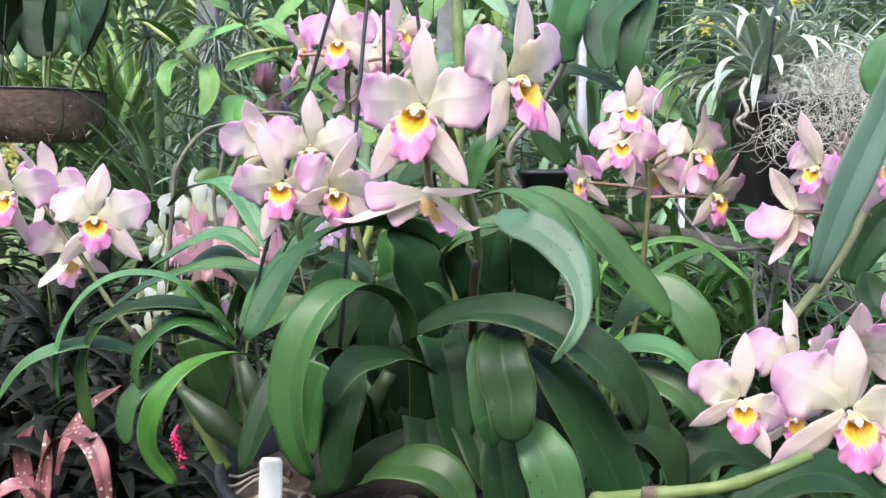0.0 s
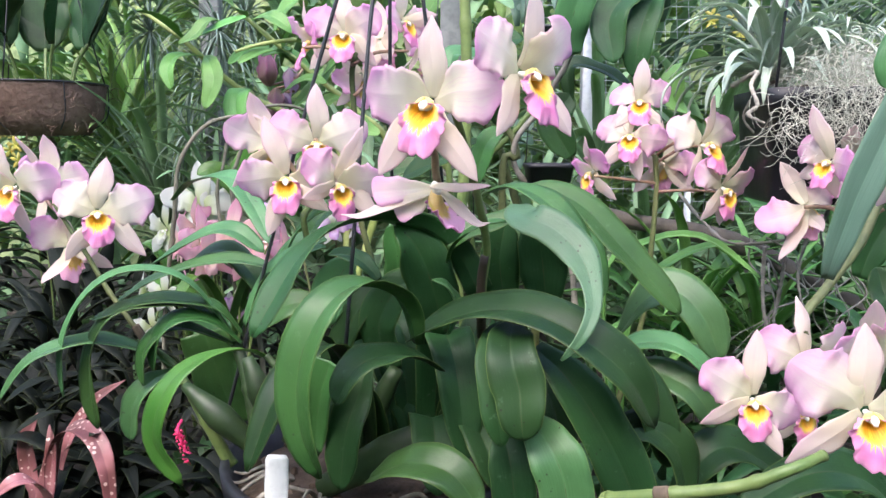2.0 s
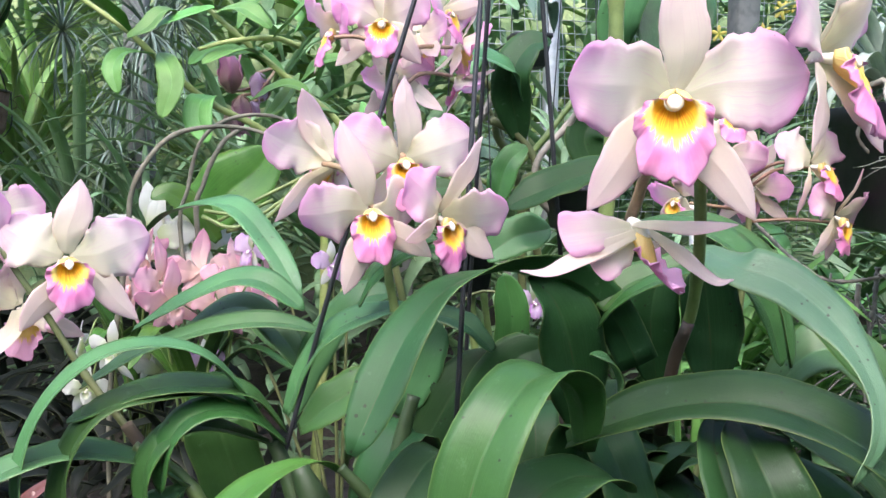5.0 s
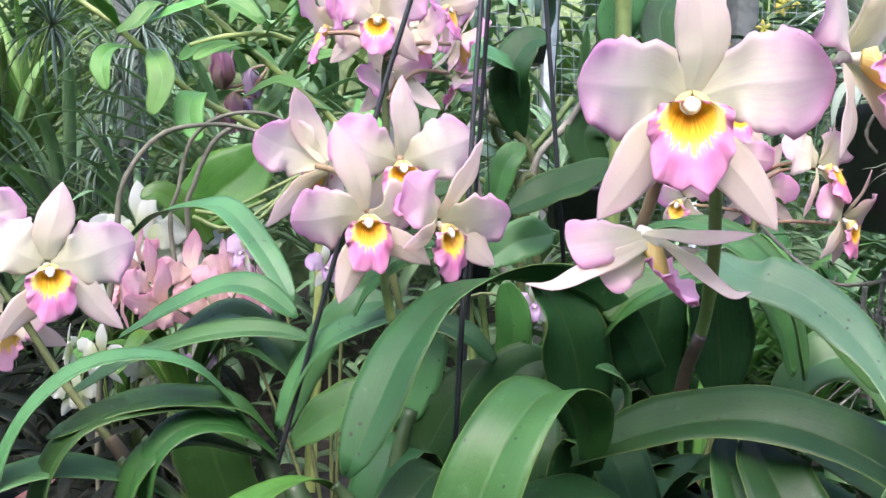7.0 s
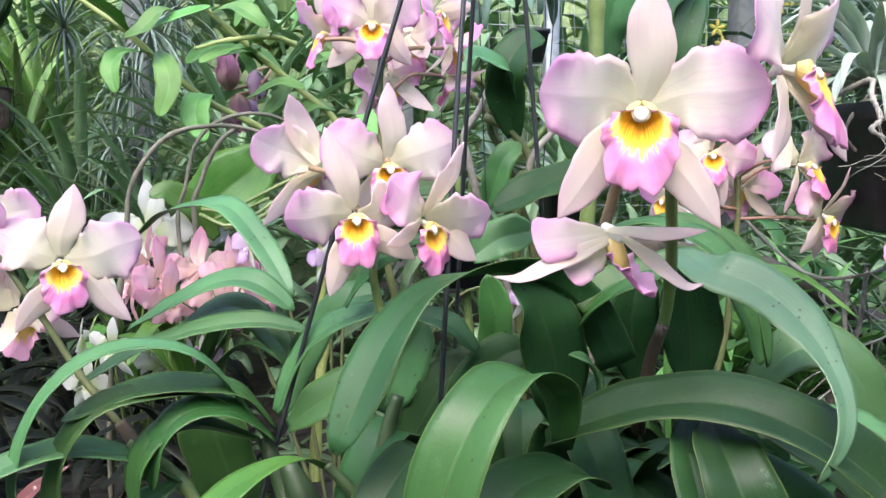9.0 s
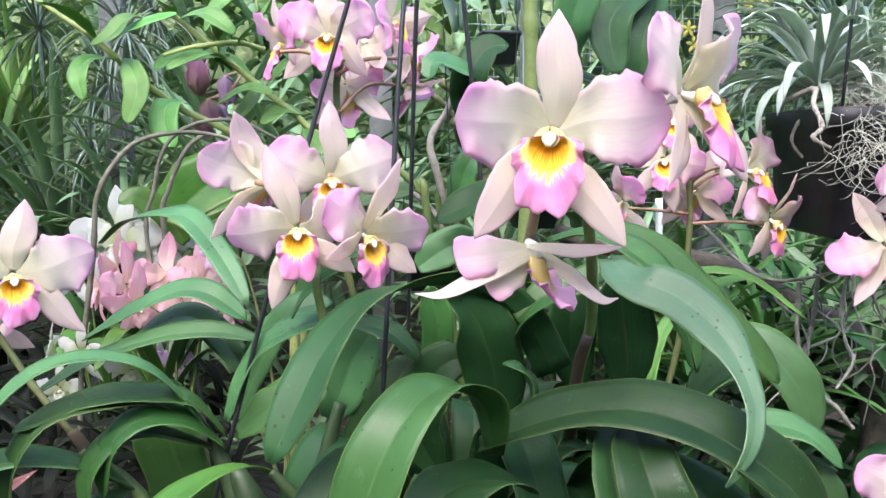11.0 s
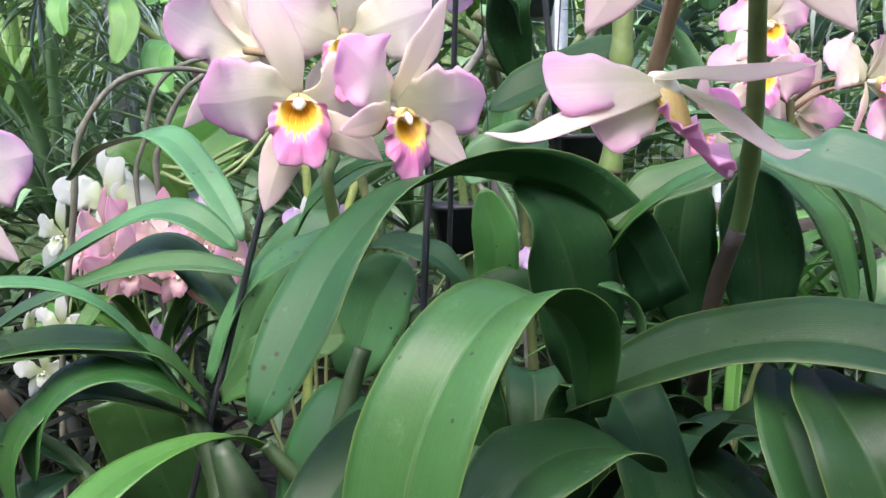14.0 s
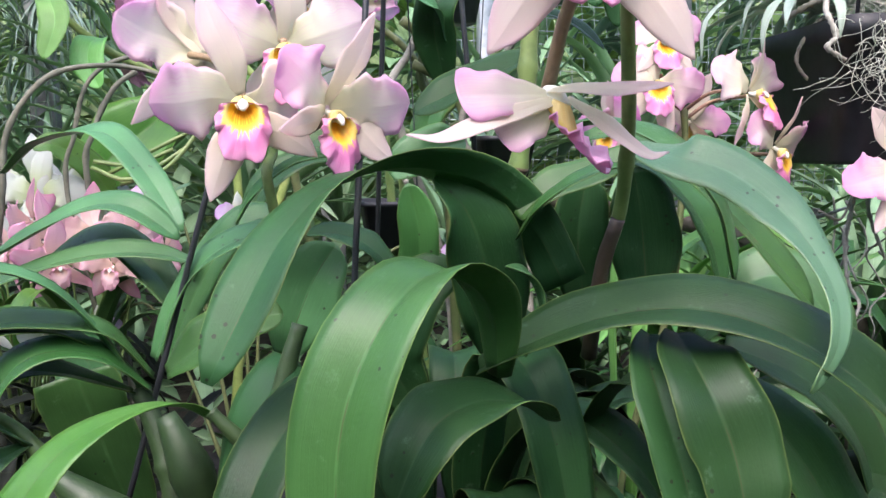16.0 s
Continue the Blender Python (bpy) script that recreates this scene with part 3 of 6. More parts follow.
# the bright arch at the front
leaf(orchid, [(-0.035, 0.735, 0.993), (-0.041, 0.72, 1.03), (-0.058, 0.7, 1.055), (-0.088, 0.675, 1.067), (-0.114, 0.65, 1.052), (-0.133, 0.638, 1.016), (-0.139, 0.63, 0.972), (-0.132, 0.625, 0.931), (-0.118, 0.625, 0.899)], 0.046, LEAF, (0, 0.05, 0.4), fold=0.36)
# the long one to the right
leaf(orchid, [(-0.043, 0.748, 0.994), (-0.011, 0.73, 1.016), (0.025, 0.71, 1.033), (0.063, 0.69, 1.039), (0.098, 0.67, 1.032), (0.133, 0.655, 1.012), (0.165, 0.65, 0.983), (0.191, 0.655, 0.936)], 0.058, LEAF_DARK, (0.25, 0.35, 0.5), fold=0.34)
# the short bright one that leans across under it
leaf(orchid, [(-0.003, 0.8, 1.069), (0.004, 0.78, 1.09), (0.017, 0.765, 1.105), (0.038, 0.76, 1.116), (0.059, 0.765, 1.118)], 0.019, LEAF, (0.3, 0.3, 0.3), fold=0.2)
# the pale one that curls down at its end, sky sheen in its colour
leaf(orchid, [(0.075, 0.79, 1.133), (0.075, 0.74, 1.125), (0.1, 0.72, 1.116), (0.123, 0.7, 1.094), (0.131, 0.675, 1.069), (0.129, 0.655, 1.047), (0.117, 0.64, 1.027), (0.098, 0.633, 1.007)], 0.043, LEAF_SHEEN, (0.5, 0.6, 0.45, -0.15, -0.3), fold=0.1, shape=((0, 0.5), (0.15, 0.85), (0.35, 1.0), (0.52, 0.84), (0.65, 0.52), (0.78, 0.34), (0.9, 0.24), (0.97, 0.16), (1, 0.05)))
leaf(orchid, [(0.041, 0.86, 1.14), (0.076, 0.84, 1.148), (0.112, 0.81, 1.129), (0.141, 0.79, 1.09), (0.152, 0.78, 1.035)], 0.045, LEAF, (0.2, 0.2, 0.1))
leaf(orchid, [(0.085, 0.9, 1.137), (0.119, 0.89, 1.142), (0.163, 0.88, 1.12), (0.202, 0.865, 1.079), (0.242, 0.855, 1.034), (0.274, 0.848, 0.998)], 0.048, LEAF, (0.4, 0.5, 0.6))
leaf(orchid, [(0.221, 0.93, 0.949), (0.251, 0.91, 1.003), (0.284, 0.9, 1.013), (0.313, 0.88, 0.985), (0.333, 0.87, 0.933)], 0.060, LEAF_PALE, (0.3, 0.6, 0.8))
leaf(orchid, [(0.182, 0.82, 0.959), (0.223, 0.8, 0.977), (0.255, 0.78, 0.974), (0.288, 0.77, 0.946)], 0.038, LEAF_PALE, (0.3, 0.3, 0.3))
leaf(orchid, [(0.197, 0.81, 0.945), (0.234, 0.79, 0.944), (0.267, 0.77, 0.928), (0.292, 0.765, 0.891)], 0.045, LEAF_PALE, (0.4, 0.5, 0.6))
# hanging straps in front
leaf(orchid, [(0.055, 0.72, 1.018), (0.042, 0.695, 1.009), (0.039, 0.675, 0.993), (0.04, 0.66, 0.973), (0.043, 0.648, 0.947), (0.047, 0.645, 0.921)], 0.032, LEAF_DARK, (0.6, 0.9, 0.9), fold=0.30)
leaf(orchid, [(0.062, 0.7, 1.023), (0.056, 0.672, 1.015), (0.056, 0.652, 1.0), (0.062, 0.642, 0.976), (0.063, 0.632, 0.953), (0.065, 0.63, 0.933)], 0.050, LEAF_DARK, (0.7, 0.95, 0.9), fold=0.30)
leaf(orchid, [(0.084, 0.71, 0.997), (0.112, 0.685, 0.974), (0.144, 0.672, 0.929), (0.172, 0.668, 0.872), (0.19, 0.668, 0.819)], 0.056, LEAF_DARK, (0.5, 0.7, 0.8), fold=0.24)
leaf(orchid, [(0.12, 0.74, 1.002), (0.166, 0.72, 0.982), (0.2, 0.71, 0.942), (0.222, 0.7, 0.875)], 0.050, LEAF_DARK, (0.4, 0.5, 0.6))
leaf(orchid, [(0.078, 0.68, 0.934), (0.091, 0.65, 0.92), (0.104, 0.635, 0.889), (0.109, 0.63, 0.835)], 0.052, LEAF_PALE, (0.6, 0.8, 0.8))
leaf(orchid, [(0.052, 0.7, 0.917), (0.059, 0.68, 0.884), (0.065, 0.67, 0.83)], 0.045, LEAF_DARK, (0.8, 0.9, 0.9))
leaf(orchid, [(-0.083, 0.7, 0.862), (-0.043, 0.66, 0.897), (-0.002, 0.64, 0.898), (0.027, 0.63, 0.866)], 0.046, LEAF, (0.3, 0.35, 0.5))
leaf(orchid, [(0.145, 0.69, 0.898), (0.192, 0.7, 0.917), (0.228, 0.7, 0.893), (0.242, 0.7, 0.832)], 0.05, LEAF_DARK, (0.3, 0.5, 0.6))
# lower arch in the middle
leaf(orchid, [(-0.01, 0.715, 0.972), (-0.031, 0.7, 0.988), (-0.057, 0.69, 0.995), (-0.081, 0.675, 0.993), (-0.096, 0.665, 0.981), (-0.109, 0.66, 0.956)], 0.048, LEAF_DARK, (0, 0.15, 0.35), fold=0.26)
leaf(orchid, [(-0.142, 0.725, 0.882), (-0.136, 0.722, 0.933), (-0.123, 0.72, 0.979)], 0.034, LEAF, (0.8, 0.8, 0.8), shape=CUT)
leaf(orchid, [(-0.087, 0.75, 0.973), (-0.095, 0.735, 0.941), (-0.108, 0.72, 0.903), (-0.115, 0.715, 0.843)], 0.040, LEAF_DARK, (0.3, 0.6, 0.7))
# the twisted yellow-green leaf
leaf(orchid, [(-0.201, 0.82, 0.944), (-0.227, 0.8, 0.967), (-0.256, 0.77, 0.972), (-0.284, 0.745, 0.961), (-0.304, 0.73, 0.93), (-0.312, 0.73, 0.886), (-0.285, 0.73, 0.841)], 0.034, LEAF_YOUNG, (-0.3, 0.0, 0.85), fold=0.1)
# the fan at the left
leaf(orchid, [(-0.265, 0.885, 0.951), (-0.288, 0.87, 0.998), (-0.313, 0.85, 1.037), (-0.349, 0.84, 1.052), (-0.392, 0.83, 1.046), (-0.43, 0.825, 1.013), (-0.45, 0.82, 0.965), (-0.453, 0.82, 0.904)], 0.027, LEAF_PALE, (0.1, 0.1, 0.5))
leaf(orchid, [(-0.272, 0.885, 0.962), (-0.312, 0.87, 1.001), (-0.352, 0.85, 1.009), (-0.393, 0.835, 1.001), (-0.42, 0.83, 0.963), (-0.427, 0.83, 0.907), (-0.42, 0.83, 0.861)], 0.036, LEAF, (0.1, 0.2, 0.8))
leaf(orchid, [(-0.337, 0.87, 0.922), (-0.37, 0.86, 0.948), (-0.415, 0.84, 0.966), (-0.452, 0.82, 0.965), (-0.487, 0.81, 0.947), (-0.522, 0.81, 0.904)], 0.034, LEAF_PALE, (0.1, 0.2, 0.35))
leaf(orchid, [(-0.27, 0.88, 0.952), (-0.313, 0.86, 0.975), (-0.342, 0.85, 0.978), (-0.364, 0.84, 0.953), (-0.367, 0.84, 0.911)], 0.030, LEAF, (0.1, 0.3, 0.5))
leaf(orchid, [(-0.341, 0.87, 0.921), (-0.36, 0.85, 0.914), (-0.38, 0.84, 0.889), (-0.387, 0.84, 0.843)], 0.034, LEAF_PALE, (0.2, 0.5, 0.8))
leaf(orchid, [(-0.452, 0.96, 0.983), (-0.393, 0.95, 1.018), (-0.342, 0.94, 1.038), (-0.297, 0.93, 1.048), (-0.259, 0.925, 1.048), (-0.226, 0.923, 1.04)], 0.032, LEAF_PALE, (0.3, 0.3, 0.3))
leaf(orchid, [(-0.411, 0.99, 1.031), (-0.354, 0.97, 1.063), (-0.312, 0.96, 1.083), (-0.278, 0.95, 1.082), (-0.242, 0.94, 1.057)], 0.036, LEAF_PALE, (0.3, 0.35, 0.4))
leaf(orchid, [(-0.378, 0.99, 1.017), (-0.335, 0.98, 1.045), (-0.299, 0.97, 1.055), (-0.264, 0.95, 1.03), (-0.242, 0.94, 0.997)], 0.036, LEAF_PALE, (0.3, 0.4, 0.5))
leaf(orchid, [(-0.454, 1.2, 1.104), (-0.413, 1.17, 1.134), (-0.359, 1.13, 1.146), (-0.322, 1.1, 1.141), (-0.283, 1.06, 1.103), (-0.25, 1.02, 1.055)], 0.034, LEAF_PALE, (0.2, 0.3, 0.7))
# right of the left-hand wire
leaf(orchid, [(-0.256, 0.89, 0.973), (-0.24, 0.89, 1.016), (-0.212, 0.88, 1.05), (-0.181, 0.87, 1.067), (-0.148, 0.86, 1.076)], 0.034, LEAF_PALE, (0.5, 0.4, 0.3))
leaf(orchid, [(-0.253, 0.93, 0.96), (-0.223, 0.93, 1.028), (-0.188, 0.92, 1.07), (-0.156, 0.92, 1.076)], 0.044, LEAF_PALE, (0.6, 0.6, 0.4))
leaf(orchid, [(-0.256, 0.88, 0.962), (-0.285, 0.87, 1), (-0.323, 0.86, 1.011), (-0.366, 0.85, 1.011), (-0.422, 0.84, 0.992)], 0.034, LEAF, (0.1, 0.2, 0.3))
leaf(orchid, [(-0.256, 0.87, 0.955), (-0.288, 0.86, 0.986), (-0.324, 0.85, 0.991), (-0.347, 0.84, 0.97), (-0.354, 0.84, 0.929)], 0.034, LEAF, (0.1, 0.3, 0.5))
leaf(orchid, [(-0.288, 0.94, 0.824), (-0.307, 0.94, 0.887), (-0.325, 0.94, 0.951)], 0.066, LEAF, (1, 1, 1), shape=CUT)
leaf(orchid, [(-0.312, 0.97, 0.917), (-0.329, 0.98, 0.957), (-0.336, 0.98, 0.988)], 0.055, LEAF_PALE, (0.9, 0.9, 0.9))
leaf(orchid, [(-0.243, 0.86, 0.97), (-0.217, 0.855, 0.992), (-0.191, 0.85, 1.008), (-0.161, 0.85, 1.012)], 0.040, LEAF, (0.5, 0.6, 0.7))
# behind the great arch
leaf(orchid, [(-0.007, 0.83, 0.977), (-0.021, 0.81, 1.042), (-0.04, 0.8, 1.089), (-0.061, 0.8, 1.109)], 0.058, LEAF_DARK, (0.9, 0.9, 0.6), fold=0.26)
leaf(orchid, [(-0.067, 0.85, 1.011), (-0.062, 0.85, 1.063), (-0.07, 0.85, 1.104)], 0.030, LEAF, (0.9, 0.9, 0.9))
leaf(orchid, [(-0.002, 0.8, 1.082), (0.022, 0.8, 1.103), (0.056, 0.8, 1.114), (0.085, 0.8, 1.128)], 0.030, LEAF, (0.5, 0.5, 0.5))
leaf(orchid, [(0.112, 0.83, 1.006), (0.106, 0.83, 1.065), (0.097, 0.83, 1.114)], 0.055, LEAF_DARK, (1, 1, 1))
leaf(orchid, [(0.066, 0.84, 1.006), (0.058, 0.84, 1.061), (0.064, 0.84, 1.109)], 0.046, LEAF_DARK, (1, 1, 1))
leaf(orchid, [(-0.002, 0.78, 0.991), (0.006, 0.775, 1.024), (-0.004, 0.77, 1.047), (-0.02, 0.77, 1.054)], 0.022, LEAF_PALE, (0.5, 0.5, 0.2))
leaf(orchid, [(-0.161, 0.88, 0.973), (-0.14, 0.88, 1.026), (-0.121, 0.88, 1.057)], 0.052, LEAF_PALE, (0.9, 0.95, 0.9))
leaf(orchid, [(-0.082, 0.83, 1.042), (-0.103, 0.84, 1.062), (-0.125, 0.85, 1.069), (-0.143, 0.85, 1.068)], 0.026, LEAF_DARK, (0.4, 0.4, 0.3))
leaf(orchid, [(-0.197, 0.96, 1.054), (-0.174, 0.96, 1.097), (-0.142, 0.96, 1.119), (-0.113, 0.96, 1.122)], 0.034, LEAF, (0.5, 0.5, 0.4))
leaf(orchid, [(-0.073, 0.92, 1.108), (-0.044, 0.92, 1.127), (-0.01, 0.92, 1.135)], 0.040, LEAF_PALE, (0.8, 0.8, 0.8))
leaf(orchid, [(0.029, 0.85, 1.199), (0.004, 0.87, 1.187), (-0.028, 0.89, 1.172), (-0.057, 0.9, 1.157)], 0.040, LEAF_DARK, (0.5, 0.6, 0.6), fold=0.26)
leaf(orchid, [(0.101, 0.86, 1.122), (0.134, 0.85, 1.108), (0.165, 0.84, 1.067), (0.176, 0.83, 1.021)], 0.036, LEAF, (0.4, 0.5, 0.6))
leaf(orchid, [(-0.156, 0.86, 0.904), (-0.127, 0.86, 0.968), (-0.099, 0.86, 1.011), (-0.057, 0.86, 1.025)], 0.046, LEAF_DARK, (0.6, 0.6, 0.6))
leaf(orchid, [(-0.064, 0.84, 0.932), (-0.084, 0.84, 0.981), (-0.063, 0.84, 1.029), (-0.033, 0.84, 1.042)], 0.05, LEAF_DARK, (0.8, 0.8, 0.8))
# inner leaves low in the pot, mostly in shade, which the dark green carries
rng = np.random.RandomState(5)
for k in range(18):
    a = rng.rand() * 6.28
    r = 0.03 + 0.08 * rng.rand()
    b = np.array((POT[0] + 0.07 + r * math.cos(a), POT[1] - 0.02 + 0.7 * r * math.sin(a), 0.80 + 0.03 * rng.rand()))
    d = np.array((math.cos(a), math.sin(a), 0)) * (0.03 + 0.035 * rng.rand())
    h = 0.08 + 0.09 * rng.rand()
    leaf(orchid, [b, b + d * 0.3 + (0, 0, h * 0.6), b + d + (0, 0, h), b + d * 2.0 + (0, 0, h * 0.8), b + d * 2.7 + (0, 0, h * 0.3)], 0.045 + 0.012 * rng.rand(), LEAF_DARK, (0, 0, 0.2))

# canes, bulbs and stalks
stalk(orchid, [(0.034, 0.76, 0.994), (0.033, 0.741, 1.054), (0.036, 0.725, 1.094), (0.027, 0.7, 1.141), (0.012, 0.675, 1.197), (-0.002, 0.65, 1.24)], (0.0047, 0.0044, 0.0042, 0.0040, 0.0037, 0.0035), CANE, 2, "cane", 12)
stalk(orchid, [(0.033, 0.758, 0.995), (0.031, 0.738, 1.054), (0.034, 0.724, 1.087)], (0.0051, 0.0048, 0.0044), CANE_BROWN, 0, "sheath", 12, uneven=0.12)
stalk(orchid, [(-0.008, 0.85, 1.048), (0.008, 0.845, 1.097), (0.016, 0.842, 1.165), (0.018, 0.84, 1.29), (0.014, 0.84, 1.4)], (0.0068, 0.006), CANE, 5, "cane", 12)
stalk(orchid, [(-0.001, 0.848, 1.07), (0.007, 0.843, 1.096), (0.01, 0.842, 1.115)], (0.0074, 0.0068), HUSK, 1, "sheath", 12, uneven=0.15)
stalk(orchid, [(-0.024, 0.645, 1.211), (-0.016, 0.69, 1.191), (-0.015, 0.705, 1.173), (-0.013, 0.72, 1.16)], (0.003, 0.0036, 0.004), PEDICEL, 0, "pedicel")
stalk(orchid, [(-0.15, 0.81, 1.013), (-0.158, 0.805, 0.989), (-0.166, 0.8, 0.953), (-0.175, 0.8, 0.915), (-0.181, 0.8, 0.86)], (0.0046, 0.0080, 0.0098, 0.0105), BULB, 1, "pseudobulb", 12)
stalk(orchid, [(-0.231, 0.83, 0.836), (-0.27, 0.83, 0.873), (-0.319, 0.845, 0.91)], (0.010, 0.015, 0.006), BULB, 0, "pseudobulb", 12, swell=0.15)
stalk(orchid, [(-0.216, 0.84, 0.861), (-0.227, 0.84, 0.904), (-0.244, 0.85, 0.943)], (0.010, 0.013, 0.007), BULB, 0, "pseudobulb", 12, swell=0.2)
stalk(orchid, [(-0.147, 0.79, 0.806), (-0.06, 0.78, 0.858), (0.01, 0.78, 0.895)], (0.013, 0.018, 0.010), BULB, 0, "pseudobulb", 12, swell=0.2)
stalk(orchid, [(-0.119, 0.83, 0.815), (-0.091, 0.83, 0.879), (-0.063, 0.83, 0.935)], (0.013, 0.016, 0.009), BULB, 0, "pseudobulb", 12)
stalk(orchid, [(-0.208, 0.8, 0.961), (-0.195, 0.797, 0.947), (-0.18, 0.795, 0.931), (-0.164, 0.79, 0.919)], (0.0036, 0.0052, 0.0066, 0.008), BULB, 1, "cane", 10)
stalk(orchid, [(-0.381, 0.87, 0.958), (-0.341, 0.872, 0.925), (-0.305, 0.86, 0.867), (-0.272, 0.86, 0.801)], (0.004, 0.006, 0.008), CANE, 3, "cane", 10)
stalk(orchid, [(-0.267, 0.886, 0.952), (-0.25, 0.87, 0.908), (-0.233, 0.85, 0.842)], (0.007, 0.010), BULB, 2, "cane", 10)
stalk(orchid, [(-0.489, 0.9, 1.124), (-0.452, 0.895, 1.064), (-0.421, 0.89, 1.011), (-0.378, 0.88, 0.956), (-0.343, 0.875, 0.917)], (0.0024, 0.0029, 0.0032, 0.0035), STEM, 4, "flower_stem")
stalk(orchid, [(-0.377, 0.878, 0.955), (-0.39, 0.881, 0.974)], (0.0056, 0.005), HUSK, 0, "sheath")
stalk(orchid, [(-0.163, 0.84, 1.076), (-0.169, 0.84, 1.112), (-0.165, 0.862, 1.125), (-0.165, 0.866, 1.143)], (0.004, 0.0035), CANE, 2, "flower_stem")

# its blooms: the centre, the way it faces, its size and where its sepals and petals end
BLOOMS = (
    ((-0.018, 0.652, 1.235), -22, 0, 0.062, ((0.05, -0.08, 1.15), (-0.94, -0.16, 0.15), (1.11, -0.05, 0.18), (-0.73, -0.22, -1.04), (0.74, -0.12, -1.1))),
    ((0.058, 0.636, 1.258), 46, 0, 0.062, ((0.14, -0.1, 1.16), (-0.85, 0.06, 0.50), (0.72, -0.30, 0.62), (-0.62, -0.1, -0.86), (0.5, -0.5, -0.86))),
    ((-0.439, 0.905, 1.114), 28, -3, 0.06, ((0.25, 0.07, 1.1), (-0.73, 0.4, 0.43), (1.12, -0.08, 0.28), (-0.64, -0.19, -0.95), (0.88, -0.27, -0.96))),
    ((-0.531, 0.97, 1.143), 160, 10, 0.056, ((-0.03, -0.12, 1.16), (-0.85, -0.4, 0.17), (0.86, -0.03, 0.51), (0.39, 0.28, 1.18), (0.17, 0.64, -1.14))),
    ((-0.535, 0.9, 1.145), -12, -4, 0.06, ((-0.3, -0.1, 1.06), (-0.85, -0.3, 0.42), (0.9, 0.25, 0.2), (-0.75, -0.1, -0.72), (0.15, 0.05, -1.05))),
    ((-0.489, 0.93, 1.066), 170, -40, 0.056, ((0.17, 0.5, 0.51), (0.66, 0.7, 0.2), (-0.79, 0.1, 0.05), (0.15, 0.17, -1.06), (-0.83, -0.6, -0.18))),
    ((-0.183, 0.822, 1.16), 6, -4, 0.056, ((-0.41, 0.06, 1.21), (-0.99, 0.01, -0.06), (0.73, 0.6, 0.04), (-0.39, -0.2, -1.15), (0.83, -0.25, -0.64))),
    ((-0.128, 0.825, 1.154), 38, -14, 0.055, ((0.37, -0.16, 1.22), (-0.77, 0.04, 0.64), (0.74, -0.62, 0.27), (-0.92, -0.3, -0.19), (0.71, -0.55, -0.51))),
    ((-0.155, 0.86, 1.198), 8, 0, 0.057, ((0.01, -0.06, 1.19), (-0.96, 0.09, 0.4), (1.03, -0.2, 0.38), (-0.41, 0.54, -0.84), (0.56, 0.27, -0.88))),
    ((-0.212, 0.895, 1.194), -140, 6, 0.056, ((0.48, -0.25, 1.11), (0.93, -0.5, 0.44), (-0.64, -0.45, -0.18), (0.83, -0.3, -0.9), (-0.77, -0.5, -0.48))),
)
for k, (at, yaw, pitch, size, tips) in enumerate(BLOOMS):
    flower(orchid, at, yaw, pitch, 0, size, seed=k, tips=tips, lip_part=(0.88, 0.86)[k] if k < 2 else 0.78)
# the bloom that hangs with its face turned down and away
nod = part("flower", tube([(-0.016, 0.712, 1.16), (-0.015, 0.703, 1.156), (-0.012, 0.695, 1.149)], (0.003, 0.006, 0.004), 10), COLUMN, orchid, "ivory column of a nodding bloom")
SPREAD = ((0, 0.15), (0.25, 0.42), (0.5, 0.74), (0.75, 0.98), (0.88, 1.0), (0.96, 0.86), (1, 0.5))
part("petal", ribbon([(-0.013, 0.704, 1.157), (-0.034, 0.694, 1.156), (-0.054, 0.686, 1.155), (-0.073, 0.68, 1.154)], 0.032, SPREAD, (0.7, 0.8, 0.8), fold=0.12, wave=0.12, waves=1.5, thick=0.0010, seed=3, ragged=0.06), PETAL, nod)
part("petal", ribbon([(-0.017, 0.7, 1.152), (-0.03, 0.69, 1.145), (-0.042, 0.684, 1.14), (-0.053, 0.682, 1.136)], 0.030, SPREAD, (0.8, 0.8, 0.8), fold=0.08, wave=0.10, waves=1.5, thick=0.0010, seed=4, ragged=0.05), PETAL, nod)
part("lateral_sepal", ribbon([(-0.012, 0.7, 1.155), (-0.038, 0.684, 1.148), (-0.064, 0.674, 1.14), (-0.085, 0.668, 1.133), (-0.101, 0.666, 1.135)], 0.013, LANCE, (0.6, 0.6, 0.5), fold=0.1, thick=0.0010, seed=5), SEPAL, nod)
part("dorsal_sepal", ribbon([(-0.019, 0.7, 1.159), (-0.009, 0.686, 1.159), (0.009, 0.676, 1.158), (0.036, 0.67, 1.161)], 0.0125, LANCE, (0.6, 0.5, 0.6), fold=0.1, thick=0.0010, seed=6), SEPAL, nod)
part("lateral_sepal", ribbon([(-0.01, 0.698, 1.155), (0.001, 0.685, 1.145), (0.015, 0.676, 1.132), (0.026, 0.672, 1.125), (0.035, 0.67, 1.127)], 0.0125, LANCE, (0.6, 0.6, 0.5), fold=0.1, thick=0.0010, seed=7), SEPAL, nod)
nod_lip = add_lip(lip_shape(0.047, 1.0, 8), LIP, nod, "pale golden lip seen from outside with a magenta lobe")
nod_lip.matrix_basis = facing((-0.014, 0.694, 1.160), -122, -66, 0)
stalk(orchid, [(-0.521, 0.955, 1.146), (-0.516, 0.93, 1.133), (-0.488, 0.91, 1.113), (-0.44, 0.91, 1.113)], 0.0026, PEDICEL, 0, "pedicel")
